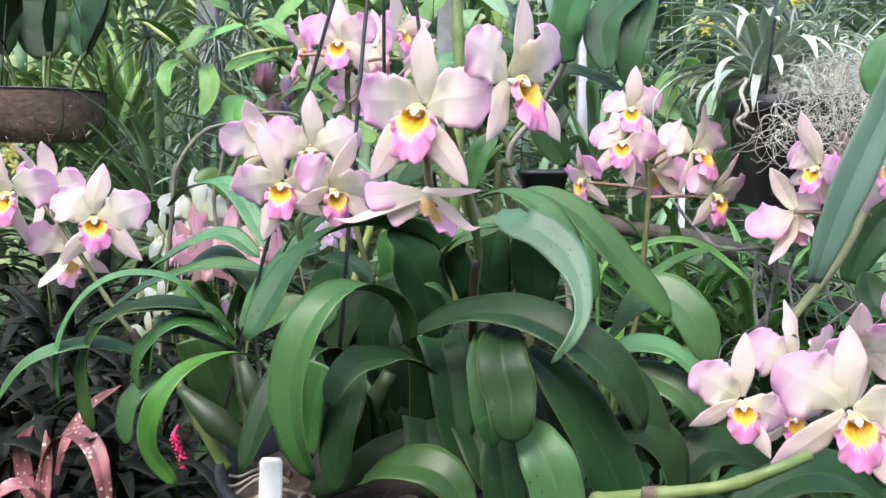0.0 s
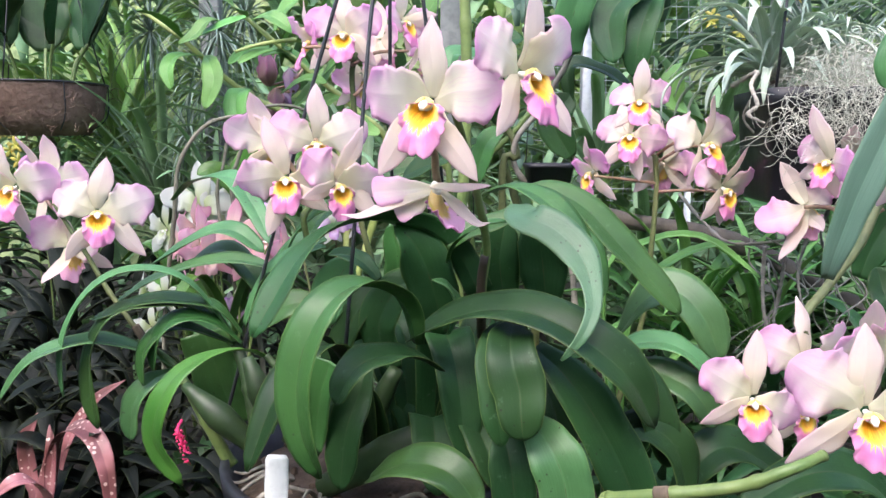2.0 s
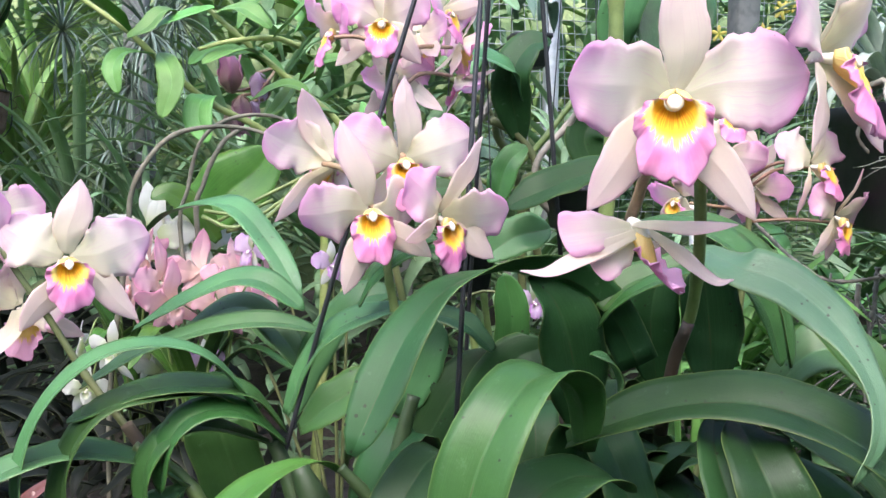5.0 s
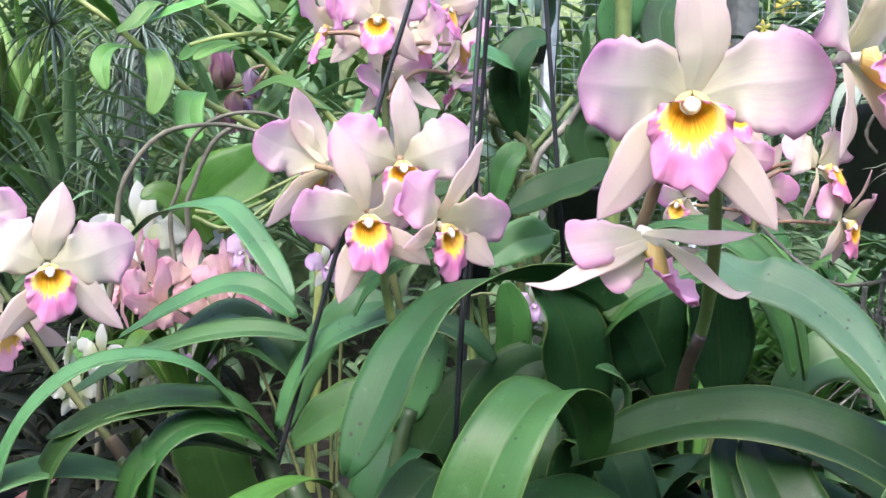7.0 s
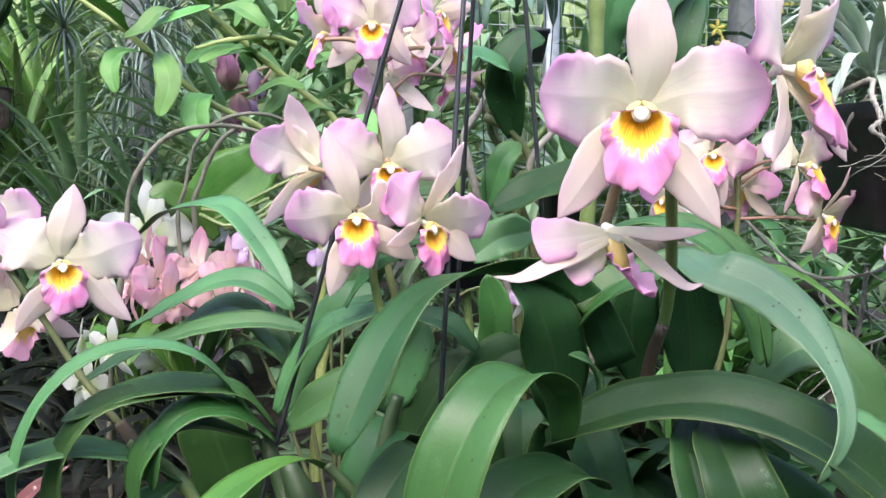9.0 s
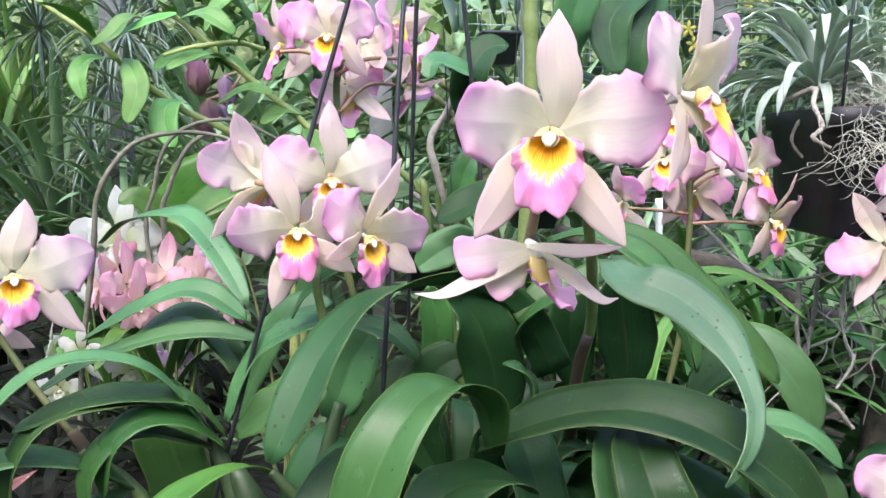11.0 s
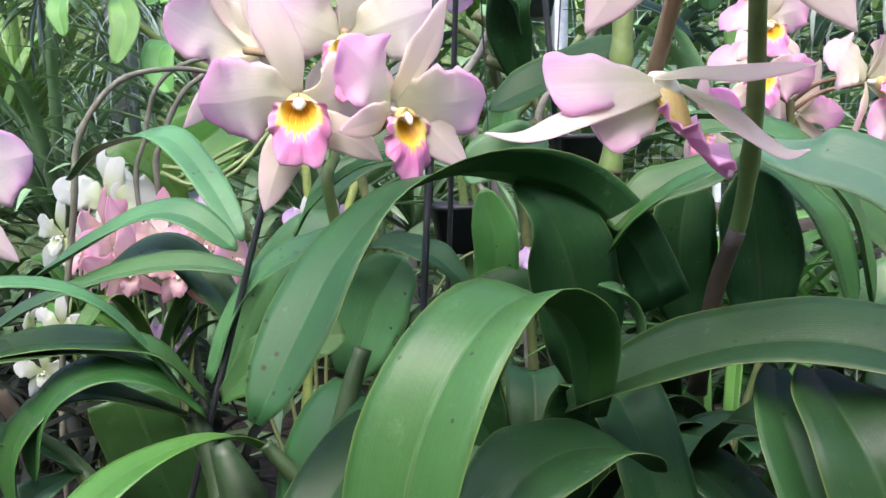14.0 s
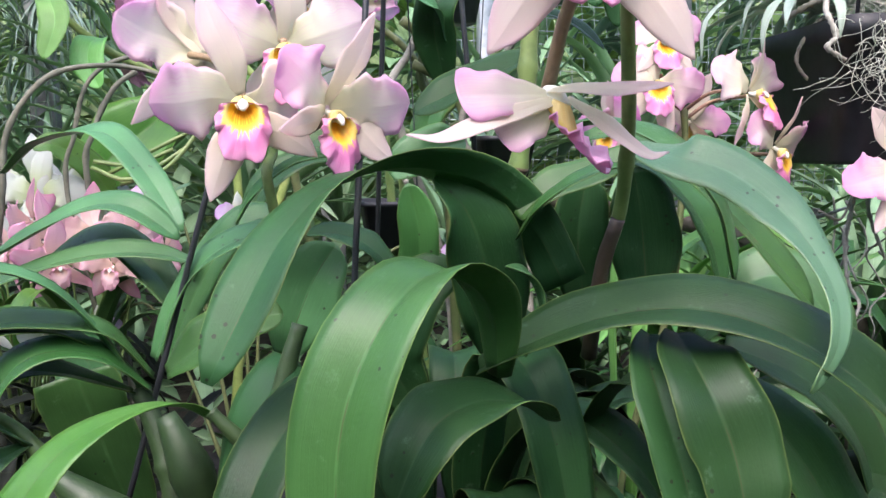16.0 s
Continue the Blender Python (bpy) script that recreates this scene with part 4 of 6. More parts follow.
for a, b in (((-0.221, 0.886, 1.195), (-0.198, 0.872, 1.186)), ((-0.155, 0.853, 1.203), (-0.16, 0.872, 1.177)), ((-0.183, 0.82, 1.155), (-0.174, 0.852, 1.145)), ((-0.124, 0.83, 1.152), (-0.142, 0.855, 1.14))):
    stalk(orchid, [a, b, (-0.165, 0.866, 1.134)], (0.0026, 0.0028, 0.003), PEDICEL, 0, "pedicel")
settle(orchid)

# the pot, its wires and tag
pot = thing("hanging_pot", "round black plastic pot hung on wires holding bark mix", "plant pot", at=(POT[0], POT[1], 0.62))
part("body", turned([(0.0, 0.0), (0.13, 0.0), (0.135, 0.01), (0.172, 0.165), (0.184, 0.166), (0.186, 0.19), (0.176, 0.192), (0.168, 0.15), (0.12, 0.12), (0, 0.12)]), PLASTIC, pot)
part("bark_mix", turned([(0.169, 0.150), (0.13, 0.165), (0.07, 0.172), (0.0, 0.175)], 36), BARK, pot, "coarse brown bark mix")
APEX = (-0.061, 0.89, 1.579)
for tip, knee in (((-0.294, 0.88, 0.814), (-0.163, 0.89, 1.268)), ((-0.119, 0.8, 0.958), (-0.091, 0.86, 1.33)), ((-0.077, 1.02, 0.908), (-0.073, 0.92, 1.339)), ((-0.005, 0.9, 1.107), (-0.029, 0.9, 1.343))):
    wire_shape = tube([Vector(tip) - Vector(pot.location), Vector(knee) - Vector(pot.location), Vector(APEX) - Vector(pot.location)], 0.0023, 6)
    part("wire", wire_shape, WIRE, pot, "dark coated hanging wire")
part("hook", tube([Vector(APEX) - Vector(pot.location), Vector(APEX) - Vector(pot.location) + Vector((0, 0, 0.9))], 0.003, 6), WIRE, pot, "steel hanging hook")
rng = np.random.RandomState(8)
for k in range(16):
    a = 3.4 + 2.4 * rng.rand()
    p0 = np.array((0.10 * math.cos(a), 0.10 * math.sin(a), 0.17))
    d = np.array((math.cos(a + rng.rand() - 0.5), math.sin(a + rng.rand() - 0.5), 0))
    part("root", tube([p0, p0 + d * 0.03 + (0, 0, 0.016), p0 + d * 0.06 + (0, 0, 0.006), p0 + d * 0.085 + (0.01, 0, 0.014 * rng.rand())], (0.0028, 0.0018), 6, uneven=0.2, seed=k), ROOT, pot, "pale grey aerial root")
for k in range(40):
    a, r = rng.rand() * 6.28, 0.15 * rng.rand() ** 0.5
    c = np.array((r * math.cos(a), r * math.sin(a), 0.168))
    s = 0.006 + 0.008 * rng.rand()
    v, f, uv = box(-s, s, -s * 0.7, s * 0.7, -s * 0.4, s * 0.4, s * 0.25)
    rot = np.array(Euler((rng.rand() * 2, rng.rand() * 2, rng.rand() * 6)).to_matrix())
    part("bark_chip", (v @ rot.T + c, f, uv), BARK, pot)
tag = thing("plant_tag", "blank white plastic plant tag standing in the pot", "plant tag", at=(-0.188, 0.74, 0.811))
part("blade", ribbon([(0, 0, -0.03), (0, 0, 0.0), (0, 0, 0.03), (0, 0, 0.0565)], 0.0255, ((0, 0.7), (0.3, 1), (0.93, 1), (0.98, 0.9), (1, 0.75)), side=(1, 0, 0), fold=0, thick=0.0012, n_long=16), TAG, tag)
tag.rotation_euler = (radians(-4), radians(2), 0)

# ---- the orchid behind with a spray of smaller blooms ----
spray = thing("cattleya_orchid", "cattleya orchid with small pink and cream blooms on tan stem", "orchid", at=(0.30, 1.2, 0.0))
stalk(spray, [(0.30, 1.20, 0.0), (0.27, 1.19, 0.6), (0.319, 1.16, 0.926), (0.322, 1.15, 1.014), (0.327, 1.15, 1.121), (0.323, 1.15, 1.179)], (0.007, 0.006, 0.005, 0.0045, 0.004), STEM, 6, "flower_stem")
for a, b, c in (((0.323, 1.15, 1.176), (0.347, 1.13, 1.197), (0.388, 1.11, 1.199)), ((0.325, 1.15, 1.166), (0.365, 1.16, 1.188), (0.387, 1.12, 1.193)), ((0.327, 1.15, 1.121), (0.376, 1.13, 1.125), (0.414, 1.1, 1.123)), ((0.326, 1.15, 1.134), (0.27, 1.13, 1.142), (0.219, 1.1, 1.148)), ((0.323, 1.15, 1.175), (0.307, 1.16, 1.192), (0.29, 1.15, 1.219))):
    stalk(spray, [a, b, c], (0.0026, 0.0022), PEDICEL, 0, "pedicel")
for k, (at, yaw, pitch, size, tips) in enumerate((
    ((0.279, 1.14, 1.209), -12, -4, 0.05, ((-0.24, 0.6, 0.9), (-0.86, 0.41, 0.3), (1.05, -0.06, -0.17), (-0.75, -0.12, -0.92), (0.32, -0.17, -1.3))),
    ((0.296, 1.16, 1.26), -8, 4, 0.05, ((0.09, -0.21, 1.21), (-0.72, 0.5, 0.35), (0.9, 0.04, 0.42), (-0.68, -0.3, -0.75), (0.75, -0.02, -0.81))),
    ((0.378, 1.1, 1.195), 38, 4, 0.058, ((0.2, -0.2, 1.15), (-0.75, 0.45, 0.52), (0.85, -0.2, 0.6), (-0.35, 0.2, -0.98), (0.75, -0.2, -0.78))),
    ((0.342, 1.17, 1.165), 178, -20, 0.052, ((-0.42, 0.46, 0.94), (-1.0, 0.06, 0.02), (0.83, 0.54, 0.11), (0.8, -0.37, -0.76), (-0.83, -0.02, -0.87))),
    ((0.408, 1.09, 1.132), 32, -20, 0.054, ((0.55, 0.1, 1.05), (-0.75, 0.4, 0.5), (0.95, -0.1, 0.3), (-0.55, -0.1, -0.85), (0.3, -0.1, -1.05))),
    ((0.225, 1.14, 1.154), -70, -20, 0.05, ((0.33, -0.14, 1.09), (0.8, -0.03, 0.6), (-1.0, 0.02, -0.05), (-0.65, -0.22, -0.83), (0.56, 0.14, -0.91))),
)):
    flower(spray, at, yaw, pitch, 0, size * 1.08, PETAL if k in (2, 4) else PETAL_PINK, seed=30 + k, tips=tips, lip_part=0.84)
for pts, w, m in (([(0.30, 1.2, 0.5), (0.264, 1.2, 0.955), (0.328, 1.2, 1.032), (0.404, 1.15, 1.049), (0.477, 1.1, 0.993)], 0.03, LEAF_FRESH), ([(0.3, 1.2, 0.5), (0.304, 1.2, 0.896), (0.392, 1.25, 0.995), (0.499, 1.25, 1.025), (0.557, 1.2, 0.994)], 0.026, LEAF_FRESH)):
    leaf(spray, pts, w, m, (0.2, 0.3, 0.3))
settle(spray)

# ---- the orchid at the right front ----
right = thing("cattleya_orchid", "cattleya orchid with large blush blooms and grey-green upright leaves", "orchid", at=(0.62, 0.85, 0.0))
stalk(right, [(0.137, 0.6, 0.893), (0.171, 0.57, 0.912), (0.224, 0.545, 0.932), (0.256, 0.53, 0.953), (0.29, 0.545, 0.958)], (0.0060, 0.0055, 0.005, 0.004), CANE, 3, "cane", 12)
stalk(right, [(0.168, 0.57, 0.912), (0.178, 0.564, 0.916)], (0.007, 0.0067), HUSK, 0, "sheath", 12, uneven=0.1)
stalk(right, [(0.55, 0.85, 0.0), (0.45, 0.75, 0.5), (0.138, 0.64, 0.806), (0.137, 0.6, 0.893)], (0.008, 0.007, 0.0065), CANE, 5, "cane", 10)
stalk(right, [(0.366, 0.74, 1.001), (0.365, 0.75, 1.012), (0.407, 0.78, 1.042), (0.463, 0.82, 1.085), (0.522, 0.86, 1.141), (0.66, 0.9, 1.1), (0.66, 0.88, 0.5), (0.62, 0.85, 0.0)], (0.005, 0.006, 0.0065, 0.007, 0.007, 0.008), STEM, 5, "cane", 10)
for k, (at, yaw, pitch, size, tips) in enumerate((
    ((0.296, 0.69, 0.951), -10, 0, 0.052, ((0.05, 0.2, 1.29), (-0.9, 0.2, 0.54), (0.9, 0.2, -0.39), (-0.94, -0.09, -0.53), (0.49, -0.4, -0.95))),
    ((0.329, 0.56, 0.989), -6, 2, 0.06, ((0.0, 0.2, 1.14), (-0.9, 0.3, 0.56), (0.99, -0.07, 0.12), (-1.0, -0.03, -0.76), (0.5, -0.4, -0.95))),
    ((0.372, 0.735, 0.972), 24, 0, 0.055, ((-0.01, 0.39, 1.23), (-0.8, 0.6, 0.45), (0.6, -0.2, 0.78), (-0.9, -0.1, -0.56), (0.69, -0.2, -0.79))),
    ((0.415, 0.7, 0.997), 165, 5, 0.055, ((0.15, 0.4, 1.05), (-0.5, 0.5, 0.65), (0.75, 0.5, 0.14), (-0.84, -0.2, -0.61), (-0.07, -0.14, -1.07))),
    ((0.38, 0.76, 0.912), 10, -10, 0.046, (None,) * 5),
    ((0.432, 0.62, 1.042), -20, -10, 0.056, ((-0.12, -0.3, 1.1), (-0.7, -0.2, 0.75), (0.85, 0.4, -0.2), (-0.5, -0.3, -0.94), (0.5, -0.3, -1.0))),
    ((0.481, 0.93, 1.175), -60, 0, 0.052, ((-0.37, -0.32, 1.36), (0.89, -0.44, -0.09), (-0.87, 0.12, 0.47), (-0.97, 0.23, -0.41), (-0.1, 0.5, -0.92))),
    ((0.474, 0.965, 1.114), 120, -25, 0.056, ((0.6, 0.7, 0.83), (0.85, 0.5, -0.7), (-0.25, 0.08, 0.69), (0.32, -0.09, -1.37), (-0.47, -0.16, -0.5))),
    ((0.537, 1.0, 1.173), 170, 0, 0.054, ((0.03, 0.6, 0.9), (0.5, 0.42, -0.85), (-0.82, -0.5, 0.28), (0.47, -0.01, -1.18), (-0.64, 0.28, -0.84))),
    ((0.47, 0.77, 1.183), -8, -4, 0.052, ((0.38, 0.5, 0.95), (-0.85, -0.3, 0.37), (0.92, 0.34, -0.17), (-0.25, 0.26, -1.02), (0.63, -0.3, -0.88))),
)):
    flower(right, at, yaw, pitch, 0, size, PETAL_PINK if k > 4 else PETAL, seed=40 + k, tips=tips)
stalk(right, [(0.465, 0.955, 1.115), (0.496, 0.95, 1.114), (0.506, 0.9, 1.103), (0.516, 0.87, 1.12)], 0.0028, PEDICEL, 0, "pedicel")
for pts, w, m, tw in (([(0.386, 0.74, 1.061), (0.387, 0.73, 1.089), (0.398, 0.72, 1.145), (0.413, 0.71, 1.201), (0.429, 0.7, 1.259), (0.433, 0.7, 1.306)], 0.036, LEAF_BLUE, (0.9, 0.9, 0.9)), ([(0.501, 0.88, 1.035), (0.515, 0.88, 1.077), (0.542, 0.88, 1.119), (0.587, 0.88, 1.153)], 0.05, LEAF_DARK, (0.8, 0.8, 0.8)), ([(0.522, 0.8, 1.011), (0.514, 0.84, 1.015), (0.509, 0.86, 1.052)], 0.04, LEAF_DARK, (0.8, 0.8, 0.8)),
                      ([(0.246, 0.75, 0.819), (0.291, 0.76, 0.867), (0.351, 0.78, 0.845), (0.423, 0.8, 0.779)], 0.06, LEAF_DARK, (0.3, 0.4, 0.5)), ([(0.3, 0.7, 0.832), (0.378, 0.72, 0.859), (0.451, 0.74, 0.837), (0.512, 0.75, 0.766)], 0.06, LEAF_DARK, (0.3, 0.4, 0.5)), ([(0.482, 0.8, 1.321), (0.472, 0.8, 1.297), (0.47, 0.8, 1.255)], 0.035, LEAF_PALE, (0.6, 0.6, 0.6))):
    leaf(right, pts, w, m, tw)
settle(right)

# ---- the orchid behind the arch, its spray up high ----
high = thing("cattleya_orchid", "cattleya orchid with cream and pink blooms high on a cane", "orchid", at=(-0.05, 1.25, 0.0))
stalk(high, [(-0.05, 1.25, 0.0), (-0.07, 1.22, 0.7), (-0.147, 1.17, 1.101), (-0.147, 1.16, 1.222), (-0.149, 1.15, 1.302), (-0.141, 1.14, 1.334)], (0.007, 0.006, 0.0045), STEM, 6, "flower_stem")
for a, b, c in (((-0.146, 1.15, 1.269), (-0.11, 1.18, 1.305), (-0.062, 1.22, 1.309)), ((-0.148, 1.14, 1.314), (-0.113, 1.16, 1.335), (-0.065, 1.2, 1.342)), ((-0.148, 1.14, 1.321), (-0.182, 1.12, 1.338), (-0.214, 1.12, 1.338))):
    stalk(high, [a, b, c], (0.003, 0.0024), PEDICEL, 0, "pedicel")
for k, (at, yaw, pitch, size, tips) in enumerate((
    ((-0.158, 1.14, 1.359), -4, 0, 0.056, ((-0.04, 0.07, 1.15), (-0.93, -0.15, 0.47), (0.93, -0.06, 0.49), (-0.9, -0.05, -0.84), (0.78, 0.1, -0.76))),
    ((-0.206, 1.16, 1.351), -75, 0, 0.054, ((-0.27, -0.25, 1.09), (-0.5, -0.63, 0.6), (0.75, -0.04, 0.27), (-0.3, -0.5, -0.85), (0.66, 0.02, -0.45))),
    ((-0.138, 1.18, 1.304), 172, -35, 0.055, ((0.5, 0.33, 0.26), (0.6, 0.4, -0.55), (-0.6, -0.32, 0.73), (0.67, -0.4, -0.72), (-0.98, -0.5, -0.54))),
    ((-0.108, 1.2, 1.358), 150, -10, 0.052, ((0.19, 0.1, 1.13), (-0.87, 0.49, 0.08), (0.95, -0.26, -0.17), (-0.7, 0.47, -0.7), (0.08, 0.5, -0.95))),
    ((-0.076, 1.22, 1.391), 60, -5, 0.052, ((-0.4, -0.06, 1.05), (-0.99, -0.14, 0.05), (0.91, -0.38, 0.15), (0.54, 0.03, -0.94), (0.75, -0.72, 0.3))),
    ((-0.048, 1.24, 1.353), 110, -30, 0.05, (None,) * 5),
)):
    flower(high, at, yaw, pitch, 0, size * 1.08, PETAL_PINK, seed=60 + k, tips=tips, lip_part=0.84)
flower(high, (-0.05, 1.25, 1.312), 70, -55, 0, 0.050, seed=67, shut=0.8)
settle(high)

# ---- low pink and white orchids behind at the left ----
for label, base, blooms, pet, lipm in (
    ("small rosy pink cattleya orchid in bloom among leaves", (-0.46, 1.5), (((-0.441, 1.5, 1.01), -160, -10, 0, 0.056), ((-0.5, 1.46, 0.999), 60, 0, 0, 0.056), ((-0.553, 1.5, 0.988), -60, 0, 10, 0.054), ((-0.39, 1.52, 0.99), 40, 10, 0, 0.054), ((-0.354, 1.5, 0.953), 120, 0, -10, 0.05), ((-0.475, 1.44, 0.97), 20, -30, 0, 0.056), ((-0.404, 1.44, 0.963), -20, -20, 8, 0.052), ((-0.528, 1.5, 1.027), -100, 10, 8, 0.05), ((-0.335, 1.46, 0.978), 70, 0, 0, 0.05)), PINK, PINK),
    ("white orchid with green throats and mauve edges", (-0.62, 1.7), (((-0.555, 1.64, 1.059), 10, 0, 0, 0.075), ((-0.545, 1.6, 1.053), -20, 0, 5, 0.066), ((-0.481, 1.62, 1.051), 20, 0, 5, 0.066), ((-0.575, 1.45, 0.888), -20, -10, 5, 0.04), ((-0.646, 1.66, 0.997), -30, 0, 10, 0.056), ((-0.538, 1.72, 1.031), 30, 0, -10, 0.056), ((-0.67, 1.6, 0.782), 0, -10, 0, 0.04), ((-0.526, 1.55, 0.827), 10, -20, 0, 0.04), ((-0.638, 1.5, 0.888), -90, 0, 0, 0.03), ((-0.497, 1.62, 0.817), 20, -20, 0, 0.038), ((-0.551, 1.58, 0.848), 60, 0, 0, 0.036)), WHITE, WHITE)):
    low = thing("bench_orchid", label, "orchid", "low orchids behind", at=(base[0], base[1], 0.50))
    for k, (at, yaw, pitch, roll, size) in enumerate(blooms):
        flower(low, at, yaw, pitch, roll, size * 1.16, pet, pet, lipm, seed=80 + k, label="pale column of a small bloom", lip_part=0.56, broad=0.64)
        stalk(low, [Vector(at) + Vector((0, 0.012, 0)), Vector(at) * 0.6 + Vector((base[0], base[1] + 0.03, 0.9)) * 0.4, Vector((base[0], base[1], 0.50))], (0.0018, 0.0028), CANE, 3, "flower_stem", 6)
    rng = np.random.RandomState(len(blooms))
    for k in range(9):
        a = rng.rand() * 6.28
        b, d, h = np.array((base[0], base[1], 0.72)), np.array((math.cos(a), math.sin(a), 0)) * 0.10, 0.16 + 0.1 * rng.rand()
        leaf(low, [b, b + d * 0.3 + (0, 0, h * 0.6), b + d + (0, 0, h), b + d * 1.8 + (0, 0, h * 0.8)], 0.036, (LEAF, LEAF_YOUNG)[k % 2])
    settle(low)
violet = thing("bench_orchid", "small orchid with violet flowers and dark throats", "orchid", "low orchids behind", at=(-0.22, 1.45, 0.50))
for at, yaw, pitch, roll, size, seed in (((-0.226, 1.42, 1.031), 20, 0, 0, 0.034, 91), ((-0.355, 1.46, 1.05), -40, 0, 10, 0.036, 92), ((0.09, 1.35, 0.979), 10, -10, 0, 0.036, 93), ((-0.185, 1.44, 1.037), 60, 0, 0, 0.03, 94), ((-0.44, 1.5, 0.854), 10, 0, 0, 0.034, 95)):
    flower(violet, at, yaw, pitch, roll, size, VIOLET, WHITE, VIOLET, seed=seed, label="dark column of a violet bloom")
    stalk(violet, [Vector(at) + Vector((0, 0.012, 0)), Vector(at) * 0.6 + Vector((-0.22, 1.48, 0.9)) * 0.4, Vector((-0.22, 1.45, 0.50))], (0.002, 0.004), STEM, 3, "flower_stem", 6)
settle(violet)

# ---- the nobile-type cane with fresh leaves and mauve buds ----
nobile = thing("dendrobium_orchid", "dendrobium orchid with leafy green canes and mauve buds", "orchid", at=(-0.30, 1.75, 0.0))
CANES = (
    [(-0.668, 1.62, 1.483), (-0.578, 1.64, 1.417), (-0.515, 1.67, 1.353), (-0.449, 1.7, 1.299), (-0.354, 1.74, 1.248), (-0.255, 1.78, 1.147)],
    [(-0.511, 1.66, 1.535), (-0.45, 1.68, 1.472), (-0.367, 1.7, 1.4), (-0.295, 1.72, 1.339), (-0.213, 1.74, 1.268), (-0.142, 1.76, 1.148)],
    [(-0.455, 1.6, 1.388), (-0.405, 1.62, 1.406), (-0.333, 1.66, 1.42), (-0.286, 1.68, 1.41)],
)
for pts in CANES[:2]:
    stalk(nobile, [*pts, (-0.26, 1.78, 0.7), (-0.30, 1.75, 0.0)], (0.004, 0.0065, 0.008, 0.009, 0.009, 0.009, 0.009, 0.009), CANE_LIGHT, 12, "cane", 8)
stalk(nobile, CANES[2], (0.003, 0.006), CANE_LIGHT, 3, "cane", 8)
FOLIAGE = (
    ([(-0.575, 1.64, 1.417), (-0.593, 1.6, 1.442), (-0.606, 1.56, 1.456), (-0.631, 1.53, 1.462)], 0.046, (0.3, 0.4, 0.3)), ([(-0.572, 1.64, 1.417), (-0.527, 1.62, 1.427), (-0.477, 1.6, 1.444), (-0.423, 1.58, 1.456)], 0.041, (0.5, 0.5, 0.5)),
    ([(-0.543, 1.65, 1.386), (-0.578, 1.6, 1.38), (-0.59, 1.57, 1.35), (-0.581, 1.56, 1.306)], 0.038, (0.3, 0.5, 0.8)), ([(-0.535, 1.65, 1.386), (-0.508, 1.6, 1.359), (-0.498, 1.58, 1.321), (-0.515, 1.57, 1.267)], 0.046, (0.8, 0.9, 0.9)),
    ([(-0.446, 1.69, 1.315), (-0.458, 1.63, 1.303), (-0.461, 1.61, 1.269), (-0.444, 1.6, 1.226)], 0.054, (0.8, 0.9, 0.9)), ([(-0.447, 1.68, 1.472), (-0.461, 1.64, 1.486), (-0.479, 1.62, 1.501), (-0.501, 1.6, 1.506)], 0.054, (0.5, 0.6, 0.6)),
    ([(-0.437, 1.68, 1.466), (-0.389, 1.64, 1.469), (-0.349, 1.62, 1.445), (-0.331, 1.62, 1.43)], 0.043, (0.5, 0.5, 0.6)), ([(-0.361, 1.7, 1.396), (-0.392, 1.64, 1.397), (-0.422, 1.61, 1.381), (-0.45, 1.6, 1.364)], 0.038, (0.4, 0.5, 0.5)),
    ([(-0.333, 1.66, 1.42), (-0.299, 1.62, 1.445), (-0.265, 1.6, 1.477), (-0.242, 1.58, 1.519)], 0.046, (0.5, 0.5, 0.5)), ([(-0.295, 1.72, 1.339), (-0.248, 1.68, 1.379), (-0.207, 1.66, 1.389)], 0.041, (0.5, 0.6, 0.6)),
    ([(-0.415, 1.8, 1.459), (-0.386, 1.8, 1.511), (-0.33, 1.8, 1.557)], 0.054, (0.6, 0.6, 0.6)), ([(-0.302, 1.75, 1.334), (-0.342, 1.72, 1.385), (-0.382, 1.7, 1.402), (-0.424, 1.7, 1.39)], 0.041, (0.5, 0.5, 0.5)),
    ([(-0.214, 1.75, 1.291), (-0.257, 1.72, 1.3), (-0.3, 1.7, 1.271)], 0.04, (0.5, 0.6, 0.6)), ([(-0.258, 1.74, 1.345), (-0.239, 1.7, 1.384), (-0.254, 1.68, 1.413)], 0.044, (0.6, 0.6, 0.6)), ([(-0.353, 1.72, 1.374), (-0.371, 1.7, 1.413), (-0.347, 1.68, 1.451)], 0.04, (0.6, 0.6, 0.5)), ([(-0.485, 1.66, 1.458), (-0.515, 1.62, 1.455), (-0.54, 1.6, 1.422), (-0.567, 1.58, 1.401)], 0.042, (0.4, 0.5, 0.5)), ([(-0.402, 1.7, 1.412), (-0.437, 1.66, 1.4), (-0.475, 1.62, 1.364)], 0.04, (0.5, 0.5, 0.5)), ([(-0.3, 1.74, 1.442), (-0.276, 1.72, 1.471), (-0.296, 1.7, 1.498)], 0.05, (0.6, 0.6, 0.6)), ([(-0.168, 1.76, 1.315), (-0.147, 1.72, 1.268), (-0.115, 1.7, 1.246)], 0.045, (0.6, 0.7, 0.7)), ([(-0.387, 1.72, 1.309), (-0.318, 1.68, 1.338), (-0.27, 1.66, 1.327)], 0.036, (0.5, 0.5, 0.5)),
    ([(-0.291, 1.75, 1.368), (-0.322, 1.72, 1.31), (-0.355, 1.72, 1.277)], 0.041, (0.5, 0.5, 0.5)), ([(-0.22, 1.74, 1.268), (-0.189, 1.7, 1.228), (-0.155, 1.68, 1.214)], 0.041, (0.6, 0.6, 0.6)),
)
